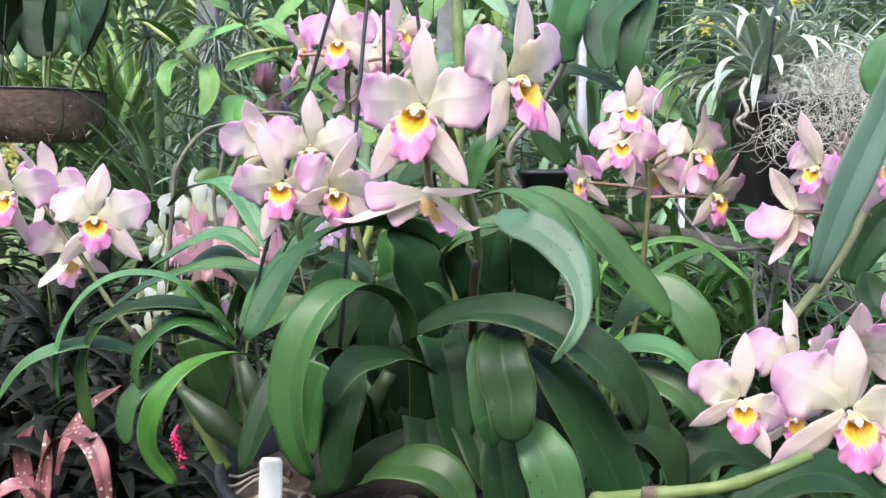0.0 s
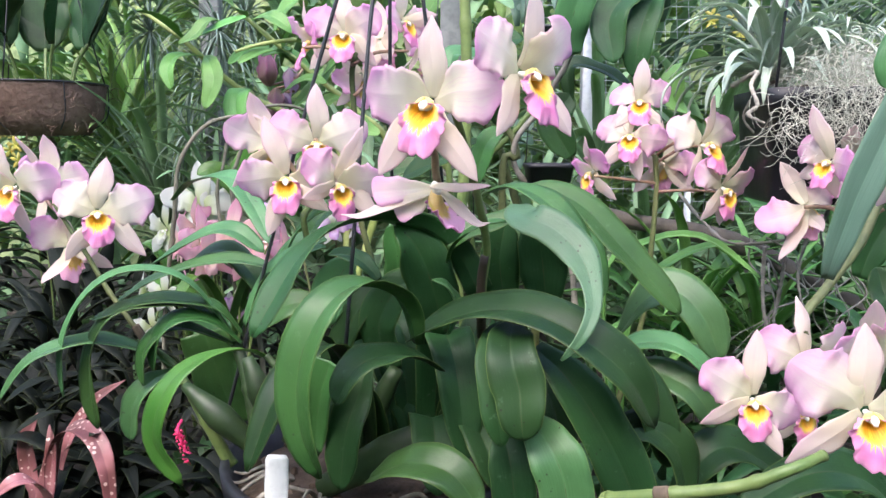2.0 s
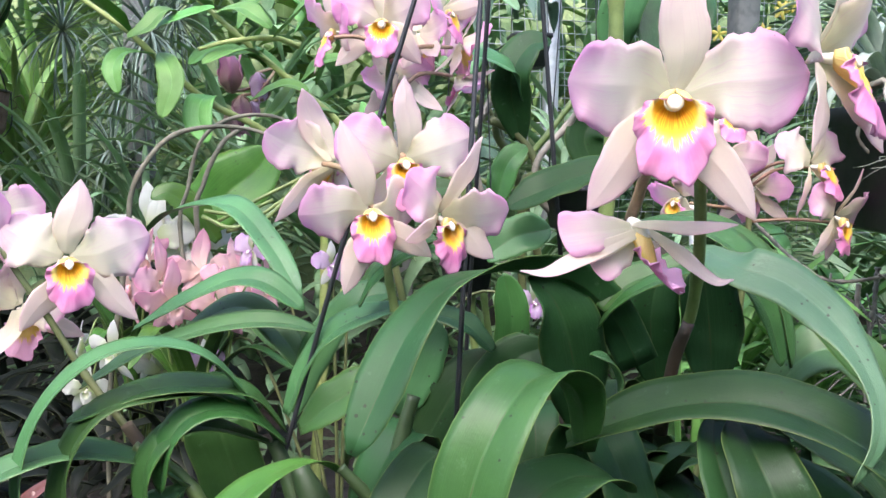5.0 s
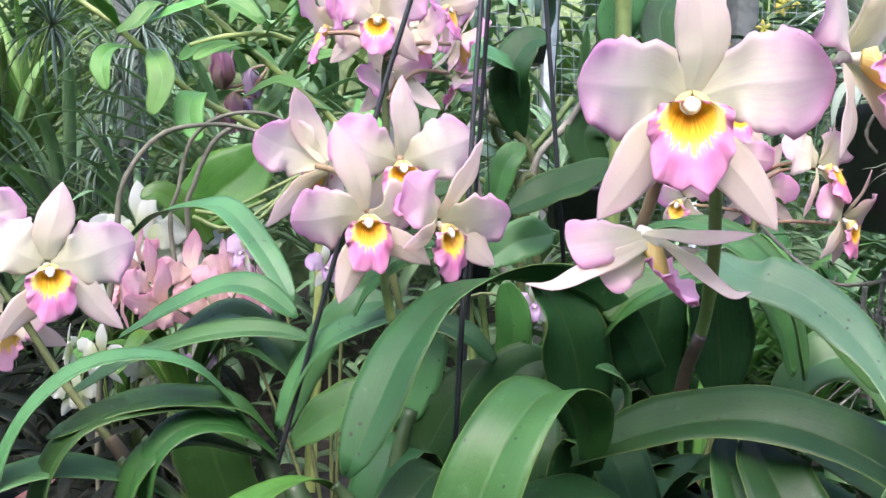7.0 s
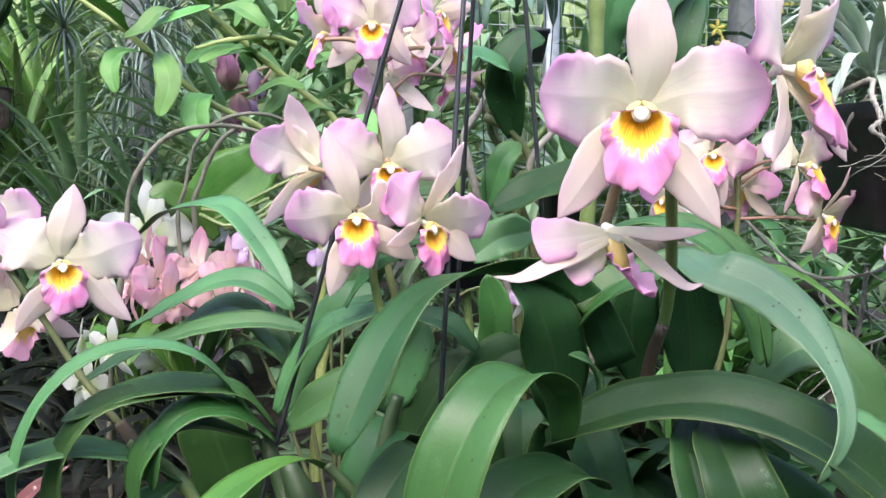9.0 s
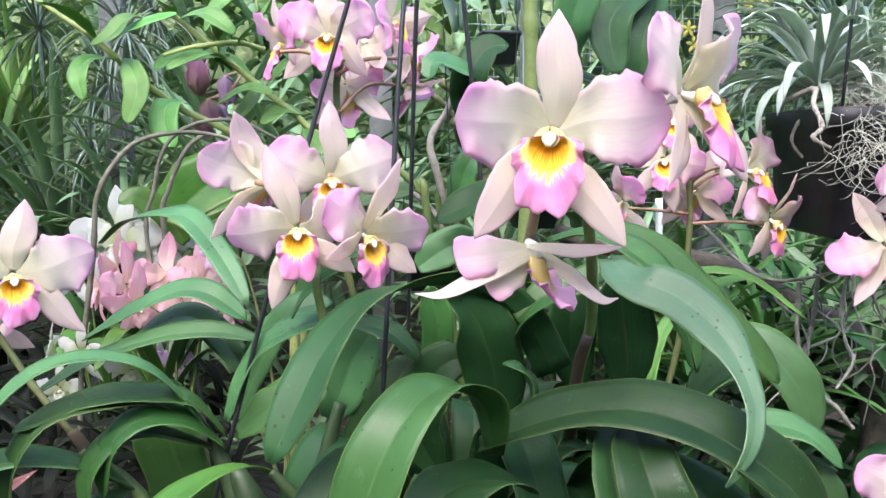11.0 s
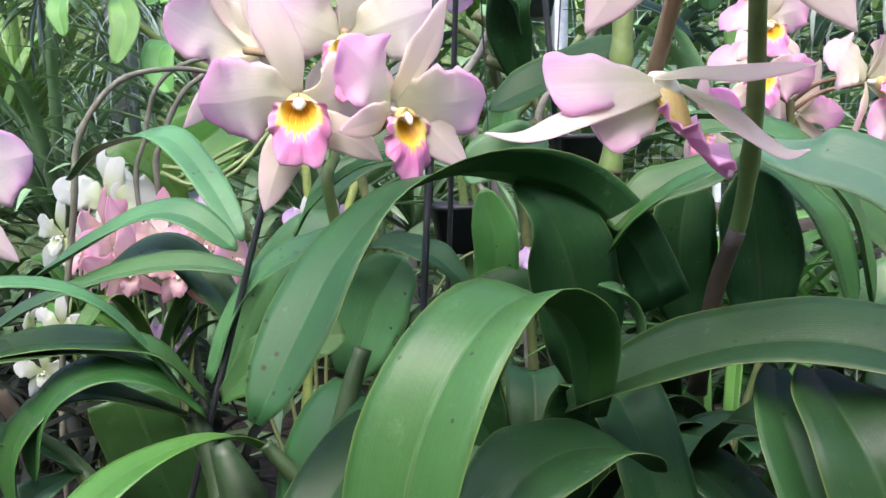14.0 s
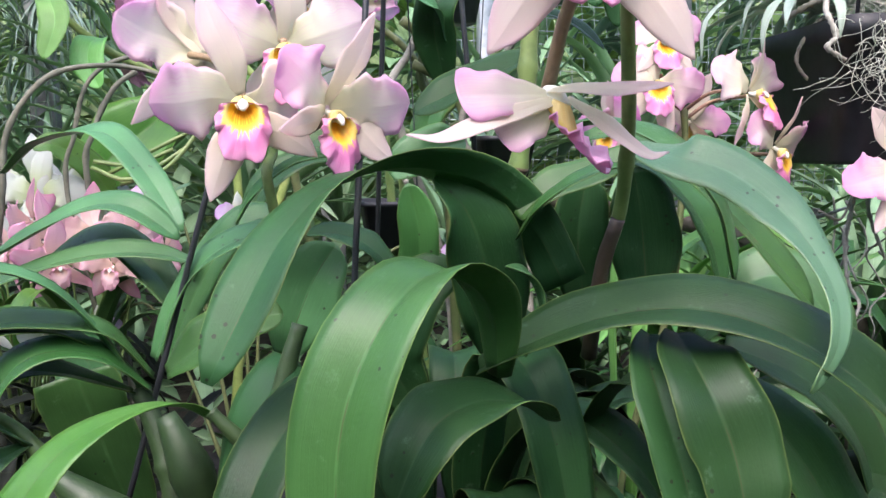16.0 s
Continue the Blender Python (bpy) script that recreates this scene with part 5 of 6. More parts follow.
for pts, w, tw in FOLIAGE:
    leaf(nobile, pts, w, LEAF_FRESH, tw, shape=OVATE, fold=0.25)


def bud(plant, at, toward_, size, material):
    """A closed bud of overlapping sepals."""
    a, d = np.array(at), unit(np.array(toward_, float))
    pieces = [tube([a, a + d * size * 0.25, a + d * size * 0.65, a + d * size], (size * 0.08, size * 0.17, size * 0.13, size * 0.02), 12, 10)]
    r = np.random.RandomState(int(abs(at[0]) * 1000))
    for k in range(5):
        o = np.array((math.cos(k * 1.257 + 0.4), 0.8 * math.sin(k * 1.257 + 0.4), 0)) * size
        pieces.append(ribbon([a + o * 0.05, a + d * size * 0.3 + o * 0.24, a + d * size * 0.7 + o * 0.2, a + d * size * (0.95 + 0.2 * r.rand()) + o * (0.05 + 0.3 * r.rand())], size * 0.42, LANCE, side=np.cross(d, o), fold=0.2, wave=0.12, thick=0.001, n_long=12, n_wide=6, seed=k))
    part("bud", joined(pieces), material, plant, "half-closed mauve flower bud")


for at, d, size, m in (((-0.428, 1.78, 1.33), (0.0, -0.1, 1), 0.075, MAUVE), ((-0.375, 1.78, 1.37), (0.1, -0.1, -1), 0.06, VIOLET), ((-0.407, 1.76, 1.322), (0.1, -0.2, -1), 0.06, MAUVE), ((-0.386, 1.76, 1.312), (0.4, 0, -1), 0.03, VIOLET), ((-0.435, 1.75, 1.283), (0.5, 0, -0.6), 0.05, MAUVE)):
    bud(nobile, at, d, size, m)
    stalk(nobile, [at, Vector(at) + Vector((0.03, 0.02, 0.01)), (-0.355, 1.76, 1.348)], 0.003, PEDICEL, 0, "pedicel")
settle(nobile)

# ---- old bare canes that arch over, behind the left ----
old = thing("dendrobium_orchid", "old dendrobium orchid with bare grey arching canes", "orchid", at=(-0.42, 1.55, 0.0))
stalk(old, [(-0.60, 1.5, 0.0), (-0.60, 1.48, 0.7), (-0.546, 1.45, 1.063), (-0.535, 1.45, 1.146), (-0.503, 1.45, 1.204), (-0.464, 1.46, 1.238), (-0.406, 1.48, 1.25), (-0.351, 1.5, 1.245), (-0.301, 1.5, 1.225)], (0.005, 0.005, 0.0045, 0.004, 0.0044, 0.0046, 0.004, 0.003), BRANCH, 16, "cane", 8)
stalk(old, [(-0.42, 1.55, 0.0), (-0.43, 1.52, 0.7), (-0.474, 1.5, 1.055), (-0.46, 1.5, 1.151), (-0.437, 1.5, 1.227), (-0.391, 1.52, 1.265), (-0.324, 1.55, 1.271), (-0.25, 1.58, 1.236)], (0.007, 0.006, 0.005, 0.004, 0.0034, 0.003), BRANCH, 16, "cane", 8)
stalk(old, [(-0.40, 1.58, 0.0), (-0.41, 1.56, 0.7), (-0.455, 1.54, 1.069), (-0.442, 1.54, 1.158), (-0.413, 1.55, 1.222), (-0.38, 1.56, 1.251)], (0.006, 0.006, 0.0055, 0.004), BRANCH, 16, "cane", 8)
leaf(old, [(-0.496, 1.62, 1.06), (-0.432, 1.62, 1.122), (-0.368, 1.62, 1.174), (-0.336, 1.62, 1.216)], 0.13, LEAF_YOUNG, (1, 1, 1), shape=OVATE)
leaf(old, [(-0.431, 1.6, 1.05), (-0.464, 1.58, 1.105), (-0.505, 1.56, 1.138), (-0.532, 1.55, 1.129)], 0.05, LEAF_YOUNG, (0.7, 0.7, 0.7))
for k, pts in enumerate(([(-0.436, 1.5, 1.112), (-0.381, 1.5, 1.107), (-0.323, 1.5, 1.13)], [(-0.415, 1.5, 1.094), (-0.34, 1.5, 1.135), (-0.265, 1.5, 1.172)], [(-0.4, 1.5, 1.077), (-0.331, 1.48, 1.102), (-0.282, 1.5, 1.16)], [(-0.439, 1.5, 1.103), (-0.38, 1.48, 1.086), (-0.299, 1.5, 1.135)])):
    stalk(old, pts, 0.0035, CANE, 0, "shoot", 6)
settle(old)

# ---- plants behind the middle ----
middle = thing("dendrobium_orchid", "tangle of pale orchid canes with broad upright leaves", "orchid", at=(0.16, 1.65, 0.0))
for pts, r in (([(0.16, 1.65, 0.0), (0.14, 1.62, 0.8), (0.037, 1.55, 1.153), (0.018, 1.55, 1.236), (0.048, 1.55, 1.287), (0.069, 1.55, 1.338)], 0.008), ([(0.2, 1.65, 0.0), (0.2, 1.62, 0.8), (0.121, 1.6, 1.161), (0.074, 1.58, 1.247), (0.077, 1.57, 1.309), (0.039, 1.56, 1.344)], 0.009), ([(0.1, 1.6, 0.0), (0.009, 1.5, 1.065), (-0.01, 1.5, 1.147), (-0.06, 1.5, 1.197), (-0.109, 1.5, 1.226)], 0.008),
               ([(0.3, 1.65, 0.0), (0.28, 1.6, 0.9), (0.14, 1.55, 1.154), (0.192, 1.5, 1.27), (0.228, 1.45, 1.344), (0.242, 1.42, 1.388)], 0.007), ([(0.22, 1.7, 0.0), (0.117, 1.55, 1.057), (0.146, 1.55, 1.166), (0.115, 1.55, 1.237), (0.055, 1.55, 1.272)], 0.009), ([(0.22, 1.7, 0.0), (0.045, 1.6, 1.052), (0.081, 1.58, 1.153), (0.145, 1.55, 1.225), (0.209, 1.55, 1.307)], 0.007),
               ([(-0.05, 1.5, 1.157), (-0.015, 1.5, 1.142), (0.02, 1.5, 1.106), (0.04, 1.5, 1.065)], 0.005), ([(-0.09, 1.6, 1.395), (0.047, 1.6, 1.307), (0.091, 1.6, 1.224), (0.071, 1.6, 1.15)], 0.006)):
    stalk(middle, pts, (r * 1.1, r, r * 0.8), (STEM, CANE, ROOT)[COUNT[0] % 3], 9, "cane", 8)
for pts, w, m, tw in (([(0.239, 1.42, 1.362), (0.229, 1.4, 1.411), (0.24, 1.38, 1.469), (0.254, 1.38, 1.528)], 0.07, LEAF_PALE, (0.9, 0.9, 0.9)), ([(0.399, 1.45, 1.503), (0.338, 1.42, 1.471), (0.298, 1.4, 1.422), (0.306, 1.38, 1.342)], 0.07, LEAF_DARK, (0.4, 0.6, 0.9)), ([(0.407, 1.46, 1.495), (0.376, 1.42, 1.446), (0.355, 1.4, 1.391), (0.349, 1.4, 1.318)], 0.06, LEAF_DARK, (0.6, 0.7, 0.7)),
                      ([(0.516, 1.5, 1.236), (0.456, 1.5, 1.281), (0.465, 1.5, 1.349), (0.521, 1.5, 1.371)], 0.05, LEAF_FRESH, (0.5, 0.6, 0.4)), ([(0.249, 1.5, 1.27), (0.247, 1.5, 1.349), (0.316, 1.5, 1.338), (0.375, 1.5, 1.298)], 0.045, LEAF_DARK, (0.5, 0.5, 0.5)), ([(0.252, 1.5, 1.167), (0.215, 1.5, 1.236), (0.249, 1.5, 1.293)], 0.07, LEAF_DARK, (0.9, 0.9, 0.9)),
                      ([(0.111, 1.55, 1.236), (0.081, 1.5, 1.334), (0.11, 1.5, 1.392), (0.151, 1.5, 1.403)], 0.07, LEAF_DARK, (0.8, 0.8, 0.7)), ([(0.101, 1.5, 1.305), (0.077, 1.48, 1.351), (0.015, 1.46, 1.367), (0.004, 1.45, 1.338)], 0.06, LEAF_PALE, (0.5, 0.5, 0.5)), ([(-0.05, 1.7, 1.457), (-0.031, 1.7, 1.506), (0.008, 1.7, 1.543)], 0.06, LEAF_FRESH, (0.6, 0.6, 0.6)), ([(0.021, 1.75, 1.579), (0.1, 1.75, 1.547), (0.153, 1.75, 1.503)], 0.05, LEAF_BACK, (0.6, 0.6, 0.6)),
                      ([(0.054, 1.5, 1.109), (0.077, 1.5, 1.19), (0.111, 1.5, 1.224)], 0.05, LEAF, (0.8, 0.8, 0.8)), ([(-0.157, 1.4, 1.126), (-0.102, 1.4, 1.147), (-0.026, 1.4, 1.158)], 0.04, LEAF, (0.7, 0.7, 0.7))):
    leaf(middle, pts, w, m, tw)
settle(middle)
for k, (x0, x1, yt, Yp) in enumerate(((920, 1000, 305, 1.55), (915, 975, 66, 2.1), (750, 830, 395, 1.5))):
    a, b = Vector(((x0 - 784) / 1278 * Yp, Yp, 0)), Vector(((x1 - 784) / 1278 * Yp, Yp, 0))
    zt = 1.2 + Yp * math.tan(math.atan((441 - yt) / 1278) - radians(8))
    r = (b.x - a.x) / 2
    sq = thing("square_pot", "small square black plastic pot hung on thin wires", "plant pot", "small hanging pots", at=((a.x + b.x) / 2, Yp, zt - r * 1.5))
    part("body", turned([(0, 0), (r * 0.75, 0), (r, r * 1.42), (r * 1.06, r * 1.43), (r * 1.06, r * 1.6), (r * 0.97, r * 1.6), (r * 0.9, r * 1.35), (0, r * 1.35)], 32, 7.0), PLASTIC, sq)
    for sx in (-1, 1):
        part("wire", tube([(sx * r, 0, r * 1.5), (sx * r * 0.6, 0, r * 1.5 + 0.4), (0, 0, r * 1.5 + 1.0)], 0.0012, 5), WIRE, sq, "thin dark hanging wire")

# ---- the black pot with air plants and hanging moss ----
POT2 = (0.552, 1.10)
square = thing("square_pot", "square black plastic pot full of air plant roots", "plant pot", at=(POT2[0], POT2[1], 1.112))
part("body", turned([(0, 0), (0.086, 0), (0.090, 0.005), (0.100, 0.135), (0.106, 0.136), (0.108, 0.160), (0.101, 0.161), (0.094, 0.12), (0, 0.12)], 48, 9.0), PLASTIC, square)
part("bark_mix", turned([(0.094, 0.12), (0.07, 0.15), (0.04, 0.17), (0, 0.175)], 32, 5.0), BARK, square, "bark and dry roots")
for sx in (-1, 1):
    part("wire", tube([(sx * 0.095, -0.095, 0.14), (sx * 0.05, -0.05, 0.7), (0, 0, 1.3)], 0.0022, 6), WIRE, square, "dark hanging wire")

square.rotation_euler = (0, 0, radians(-8))


def rosette(name, label, at, count, length, width, material, rise=(0.2, 1.2), seed=0, arch=0.8, group="", category="air plant", n_long=14, n_wide=4, spread=1.0, shape=STRAP, toward=(0, 0, 0)):
    """A tuft of arching narrow leaves from one base."""
    r = np.random.RandomState(seed)
    ob = thing(name, label, category, group, at=at)
    for k in range(count):
        a = 6.28 * k * 0.381966 + r.rand() * 0.6
        e = rise[0] + (rise[1] - rise[0]) * (k + r.rand()) / count
        ln = length * (0.7 + 0.5 * r.rand())
        pts, p, ang = [np.zeros(3)], np.zeros(3), e
        for s in range(5):
            p = p + ln / 5 * np.array((math.cos(a) * math.cos(ang) * spread, math.sin(a) * math.cos(ang) * spread, math.sin(ang)))
            ang -= arch * (0.25 + 0.35 * r.rand()) * (0.5 + 0.3 * s)
            pts.append(p)
        part("leaf", ribbon(pts, width * (0.8 + 0.4 * r.rand()), shape, toward=toward, fold=0.35, wave=0.03, thick=0.0012, n_long=n_long, n_wide=n_wide, seed=r.randint(9999)), material, ob)
    return ob


rosette("air_plant", "large silvery air plant with arching tapered leaves", (0.481, 1.12, 1.294), 58, 0.195, 0.016, SILVER, (0.1, 1.45), 3, 0.95)
rosette("air_plant", "small silvery air plant with thread-like leaves", (0.623, 1.17, 1.299), 40, 0.19, 0.007, SILVER, (0.0, 1.3), 4, 0.8, n_wide=2)
rosette("air_plant", "tuft of thin grey-green air plant leaves", (0.592, 1.22, 1.33), 50, 0.26, 0.006, NEEDLE, (0.1, 1.4), 9, 0.9, n_wide=2)


def curls(seed, count, centre, size, length, radius, fall=0.0):
    r = np.random.RandomState(seed)
    pieces = []
    for k in range(count):
        p = np.array(centre) + (r.rand(3) - 0.5) * np.array(size)
        d = unit(r.randn(3))
        w = unit(r.randn(3)) * 1.1
        pts = [p]
        for s in range(6):
            d = unit(d + np.cross(w, d) * 0.8 + r.randn(3) * 0.25 + (0, 0, -fall))
            p = p + d * length / 6 * (0.7 + 0.6 * r.rand())
            pts.append(p)
        pieces.append(tube(pts, (radius, radius * 0.5), 4, 14))
    return joined(pieces)


moss = tagged(part("hanging_moss", joined([curls(5, 850, (0.566, 1.01, 1.278), (0.19, 0.15, 0.09), 0.066, 0.00045, 0.14), curls(6, 170, (0.585, 0.985, 1.225), (0.15, 0.05, 0.12), 0.11, 0.0004, 0.6), curls(7, 90, (0.470, 0.99, 1.235), (0.08, 0.04, 0.06), 0.075, 0.0004, 0.5)]), MOSS), "tangled mat of curly silver grey hanging moss", "moss", kind="stuff")
roots = thing("dry_roots", "dry grey orchid roots trailing from the pot", "roots", at=(POT2[0] - 0.05, POT2[1], 1.10))
rng = np.random.RandomState(21)
for pts, r in (([(0.417, 1.1, 1.28), (0.435, 1.06, 1.296), (0.416, 1.03, 1.276), (0.422, 1.02, 1.249), (0.408, 1.015, 1.236), (0.431, 1.015, 1.224)], 0.005), ([(0.395, 1.25, 1.111), (0.424, 1.2, 1.065), (0.448, 1.15, 1.04), (0.518, 1.15, 1.042), (0.608, 1.2, 1.048)], 0.004), ([(0.517, 1.18, 1.029), (0.518, 1.18, 0.961), (0.516, 1.16, 0.915), (0.53, 1.15, 0.875), (0.553, 1.13, 0.855), (0.575, 1.12, 0.824)], 0.005), ([(0.561, 1.2, 1.049), (0.558, 1.2, 0.972), (0.549, 1.2, 0.901), (0.558, 1.2, 0.847)], 0.005),
               ([(0.577, 1.15, 1.074), (0.55, 1.13, 1.005), (0.551, 1.12, 0.958), (0.551, 1.1, 0.931), (0.528, 1.1, 0.892)], 0.004), ([(0.601, 1.15, 1.098), (0.581, 1.13, 1.052), (0.613, 1.13, 0.986)], 0.004), ([(0.508, 1.22, 1.164), (0.516, 1.15, 1.148), (0.53, 1.1, 1.116), (0.517, 1.1, 1.046), (0.482, 1.1, 1.055)], 0.003), ([(0.524, 1.15, 1.297), (0.46, 1.1, 1.276), (0.437, 1.1, 1.235), (0.465, 1.1, 1.201)], 0.004)):
    stalk(roots, pts, (r * 0.75, r * 0.5), ROOT, 6, "root", 6, uneven=0.6)
for k in range(14):
    a = np.array((0.623, 1.28, 1.011)) + (rng.rand(3) - 0.5) * (0.22, 0.15, 0.10)
    pts = [a]
    for s in range(5):
        a = a + np.array((rng.randn() * 0.028, rng.randn() * 0.02, -0.028 - 0.02 * rng.rand()))
        pts.append(a)
    stalk(roots, pts, (0.002, 0.0009), ROOT, 0, "root", 5, uneven=0.5)
settle(roots)
log = thing("mounted_branch", "dark rough dead branch lying behind the leaves", "branch", at=(0.5, 1.6, 1.05))
stalk(log, [(0.271, 1.6, 1.059), (0.367, 1.58, 1.032), (0.483, 1.55, 1.014), (0.599, 1.5, 0.99), (0.71, 1.45, 0.928), (0.832, 1.4, 0.776), (0.85, 1.4, 0.0)], (0.018, 0.02, 0.022, 0.022, 0.024), plain_material("dark_bark", (0.035, 0.032, 0.026), (0.085, 0.075, 0.058), 0.9, 50.0, 0.9, depth=0.005), 0, "limb", 12, uneven=0.25)
settle(log)

# ---- left: bromeliads, the coir basket and the low dark corner ----
brom = thing("bromeliad", "pink bromeliad with pale spotted curling leaves", "bromeliad", at=(-0.68, 1.15, 0.565))
for pts, w, tw in (([(-0.676, 1.15, 0.555), (-0.64, 1.13, 0.705), (-0.589, 1.1, 0.751), (-0.535, 1.06, 0.735), (-0.515, 1.04, 0.662), (-0.526, 1.04, 0.598)], 0.034, (0.3, 0.3, 0.6)), ([(-0.696, 1.15, 0.544), (-0.662, 1.13, 0.626), (-0.644, 1.12, 0.699), (-0.656, 1.14, 0.739)], 0.038, (0.8, 0.9, 0.8)), ([(-0.648, 1.12, 0.581), (-0.648, 1.08, 0.661), (-0.664, 1.05, 0.685), (-0.694, 1.04, 0.662)], 0.036, (0.3, 0.3, 0.5)), ([(-0.692, 1.2, 0.569), (-0.676, 1.22, 0.665), (-0.63, 1.24, 0.741), (-0.577, 1.25, 0.778)], 0.030, (0.6, 0.6, 0.6)), ([(-0.722, 1.2, 0.569), (-0.746, 1.22, 0.665), (-0.721, 1.22, 0.728)], 0.034, (0.7, 0.7, 0.7))):
    leaf(brom, pts, w, BROM, tw, shape=STRAP, fold=0.3)
settle(brom)
# dark bromeliads; the corner's shade is put into their leaf colour
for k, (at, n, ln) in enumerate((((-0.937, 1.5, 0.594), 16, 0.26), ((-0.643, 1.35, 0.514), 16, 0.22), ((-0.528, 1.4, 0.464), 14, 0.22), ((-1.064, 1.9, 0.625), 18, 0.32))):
    rosette("bromeliad", "dark strap-leaved bromeliad with the corner's shade in its colour", (at[0], at[1], at[2]), n, ln, 0.034, (SHADE, SHADE, LEAF_DARK, SHADE)[k], (0.25, 1.2), 50 + k, 0.7, "shaded bromeliads", "bromeliad")
for at, ln in (((-0.498, 1.3, 0.63), 0.065),):
    sp = thing("flower_spike", "drooping crimson flower spike", "flower", at=at)
    rng = np.random.RandomState(int(ln * 1000))
    pieces = [tube([(-0.012, 0.03, 0.04), (-0.01, 0.0, ln * 0.5), (0, 0, 0), (0.012, 0, -ln * 0.5)], 0.003, 6)]
    for k in range(40):
        a, z = k * 2.4, ln * (0.5 - k / 40)
        c = np.array((-0.01 * z / ln * 2 + 0.006 * math.cos(a), 0.006 * math.sin(a), z))
        pieces.append(tube([c, c + (0.004 * math.cos(a), 0.004 * math.sin(a), -0.002)], (0.0035, 0.0008), 5, 3))
    part("spike", joined(pieces), RED, sp)
    part("stem", tube([(-0.012, 0.03, 0.04), (-0.03, 0.10, -0.05), (-0.02, 0.2, -at[2] + 0.02)], 0.003, 5), CANE, sp)

basket = thing("hanging_basket", "coconut fibre hanging basket with broad dark leaves", "hanging basket", at=(-1.371, 2.5, 1.218))
r0 = 0.20
part("bowl", turned([(0.02, -0.005), (r0 * 0.7, 0.0), (r0 * 0.95, 0.06), (r0 * 1.02, 0.15), (r0 * 1.04, 0.17), (r0 * 0.95, 0.172), (r0 * 0.9, 0.12), (0, 0.12)], 40), COIR, basket, "shaggy brown coir liner")
tagged(part("coir_fibre", curls(77, 260, (0, 0, 0.08), (0.40, 0.40, 0.16), 0.07, 0.0012, 0.3), COIR, basket), "loose coir fibres", kind="stuff")
part("rim", tube([(r0 * 1.05 * math.cos(a), r0 * 1.05 * math.sin(a), 0.168) for a in np.linspace(0, 6.283, 25)], 0.003, 6), WIRE, basket)
for k in range(6):
    a = k * 1.047 + 0.3
    part("wire", tube([(r0 * 1.05 * math.cos(a), r0 * 1.05 * math.sin(a), 0.168), (r0 * 1.0 * math.cos(a), r0 * 1.0 * math.sin(a), 0.06), (r0 * 0.6 * math.cos(a), r0 * 0.6 * math.sin(a), -0.006)], 0.002, 5), WIRE, basket)
for k in range(3):
    a = k * 2.094 + 0.5
    part("wire", tube([(r0 * math.cos(a), r0 * math.sin(a), 0.17), (0.4 * r0 * math.cos(a), 0.4 * r0 * math.sin(a), 0.7), (0, 0, 1.2)], 0.0025, 5), WIRE, basket)
rng = np.random.RandomState(13)
for k in range(15):
    a = k * 0.9
    b = np.array((0.10 * math.cos(a), 0.08 * math.sin(a), 0.13))
    o = np.array((0.14 * math.cos(a), 0.10 * math.sin(a), 0.0))
    part("stalk", tube([b, b + o * 0.2 + (0, 0, 0.10), b + o * 0.5 + (0, 0, 0.17)], 0.004, 6), CANE, basket)
    leaf(basket, [b + o * 0.5 + (0, 0, 0.16), b + o * 0.9 + (0, 0, 0.30), b + o * 1.2 + (0, 0, 0.44), b + o * 1.8 + (0, 0, 0.56)], 0.19, LEAF_DARK, (0.5, 0.6, 0.6), shape=((0, 0.3), (0.08, 0.7), (0.25, 1.0), (0.5, 0.95), (0.8, 0.6), (1, 0.05)))

# strap-leaved clumps in the garden behind
CLUMPS = (
    ((-1.011, 2.6, 0.878), 46, 0.62, 0.032, LEAF_BACK, (0.5, 1.5)), ((-1.298, 2.9, 1.046), 40, 0.6, 0.03, LEAF_LIME, (0.6, 1.5)), ((-0.762, 2.4, 0.941), 34, 0.42, 0.024, LEAF_BACK, (0.3, 1.4)), ((-1.256, 2.4, 0.884), 30, 0.45, 0.03, LEAF_BACK, (0.2, 1.3)),
    ((-1.388, 3.3, 1.228), 40, 0.7, 0.035, LEAF_LIME, (0.6, 1.5)), ((0.515, 1.5, 0.771), 34, 0.36, 0.022, LEAF_FRESH, (0.4, 1.4)), ((0.498, 1.8, 0.774), 30, 0.42, 0.026, LEAF_BACK, (0.4, 1.4)), ((0.617, 1.4, 0.776), 26, 0.32, 0.02, LEAF_FRESH, (0.3, 1.4)), ((0.232, 2, 0.857), 30, 0.45, 0.025, LEAF_BACK, (0.4, 1.4)),
    ((0.873, 1.7, 0.685), 30, 0.40, 0.03, LEAF, (0.4, 1.4)), ((-0.238, 2.1, 0.94), 36, 0.5, 0.03, LEAF_BACK, (0.4, 1.4)), ((-0.494, 2.4, 1.073), 36, 0.55, 0.03, LEAF_BACK, (0.4, 1.4)), ((-0.008, 2.4, 0.903), 36, 0.55, 0.03, LEAF_BACK, (0.4, 1.4)), ((0.477, 2.3, 1.078), 30, 0.5, 0.035, LEAF_BACK, (0.4, 1.4)), ((-1.927, 2.9, 0.841), 36, 0.7, 0.04, LEAF_BACK, (0.4, 1.4)), ((0.946, 1.5, 0.671), 30, 0.45, 0.035, LEAF_BACK, (0.3, 1.4)), ((0.8, 2.2, 1.083), 30, 0.5, 0.04, LEAF_BACK, (0.4, 1.4)), ((1.383, 1.9, 0.843), 30, 0.6, 0.04, LEAF_BACK, (0.4, 1.4)),
)
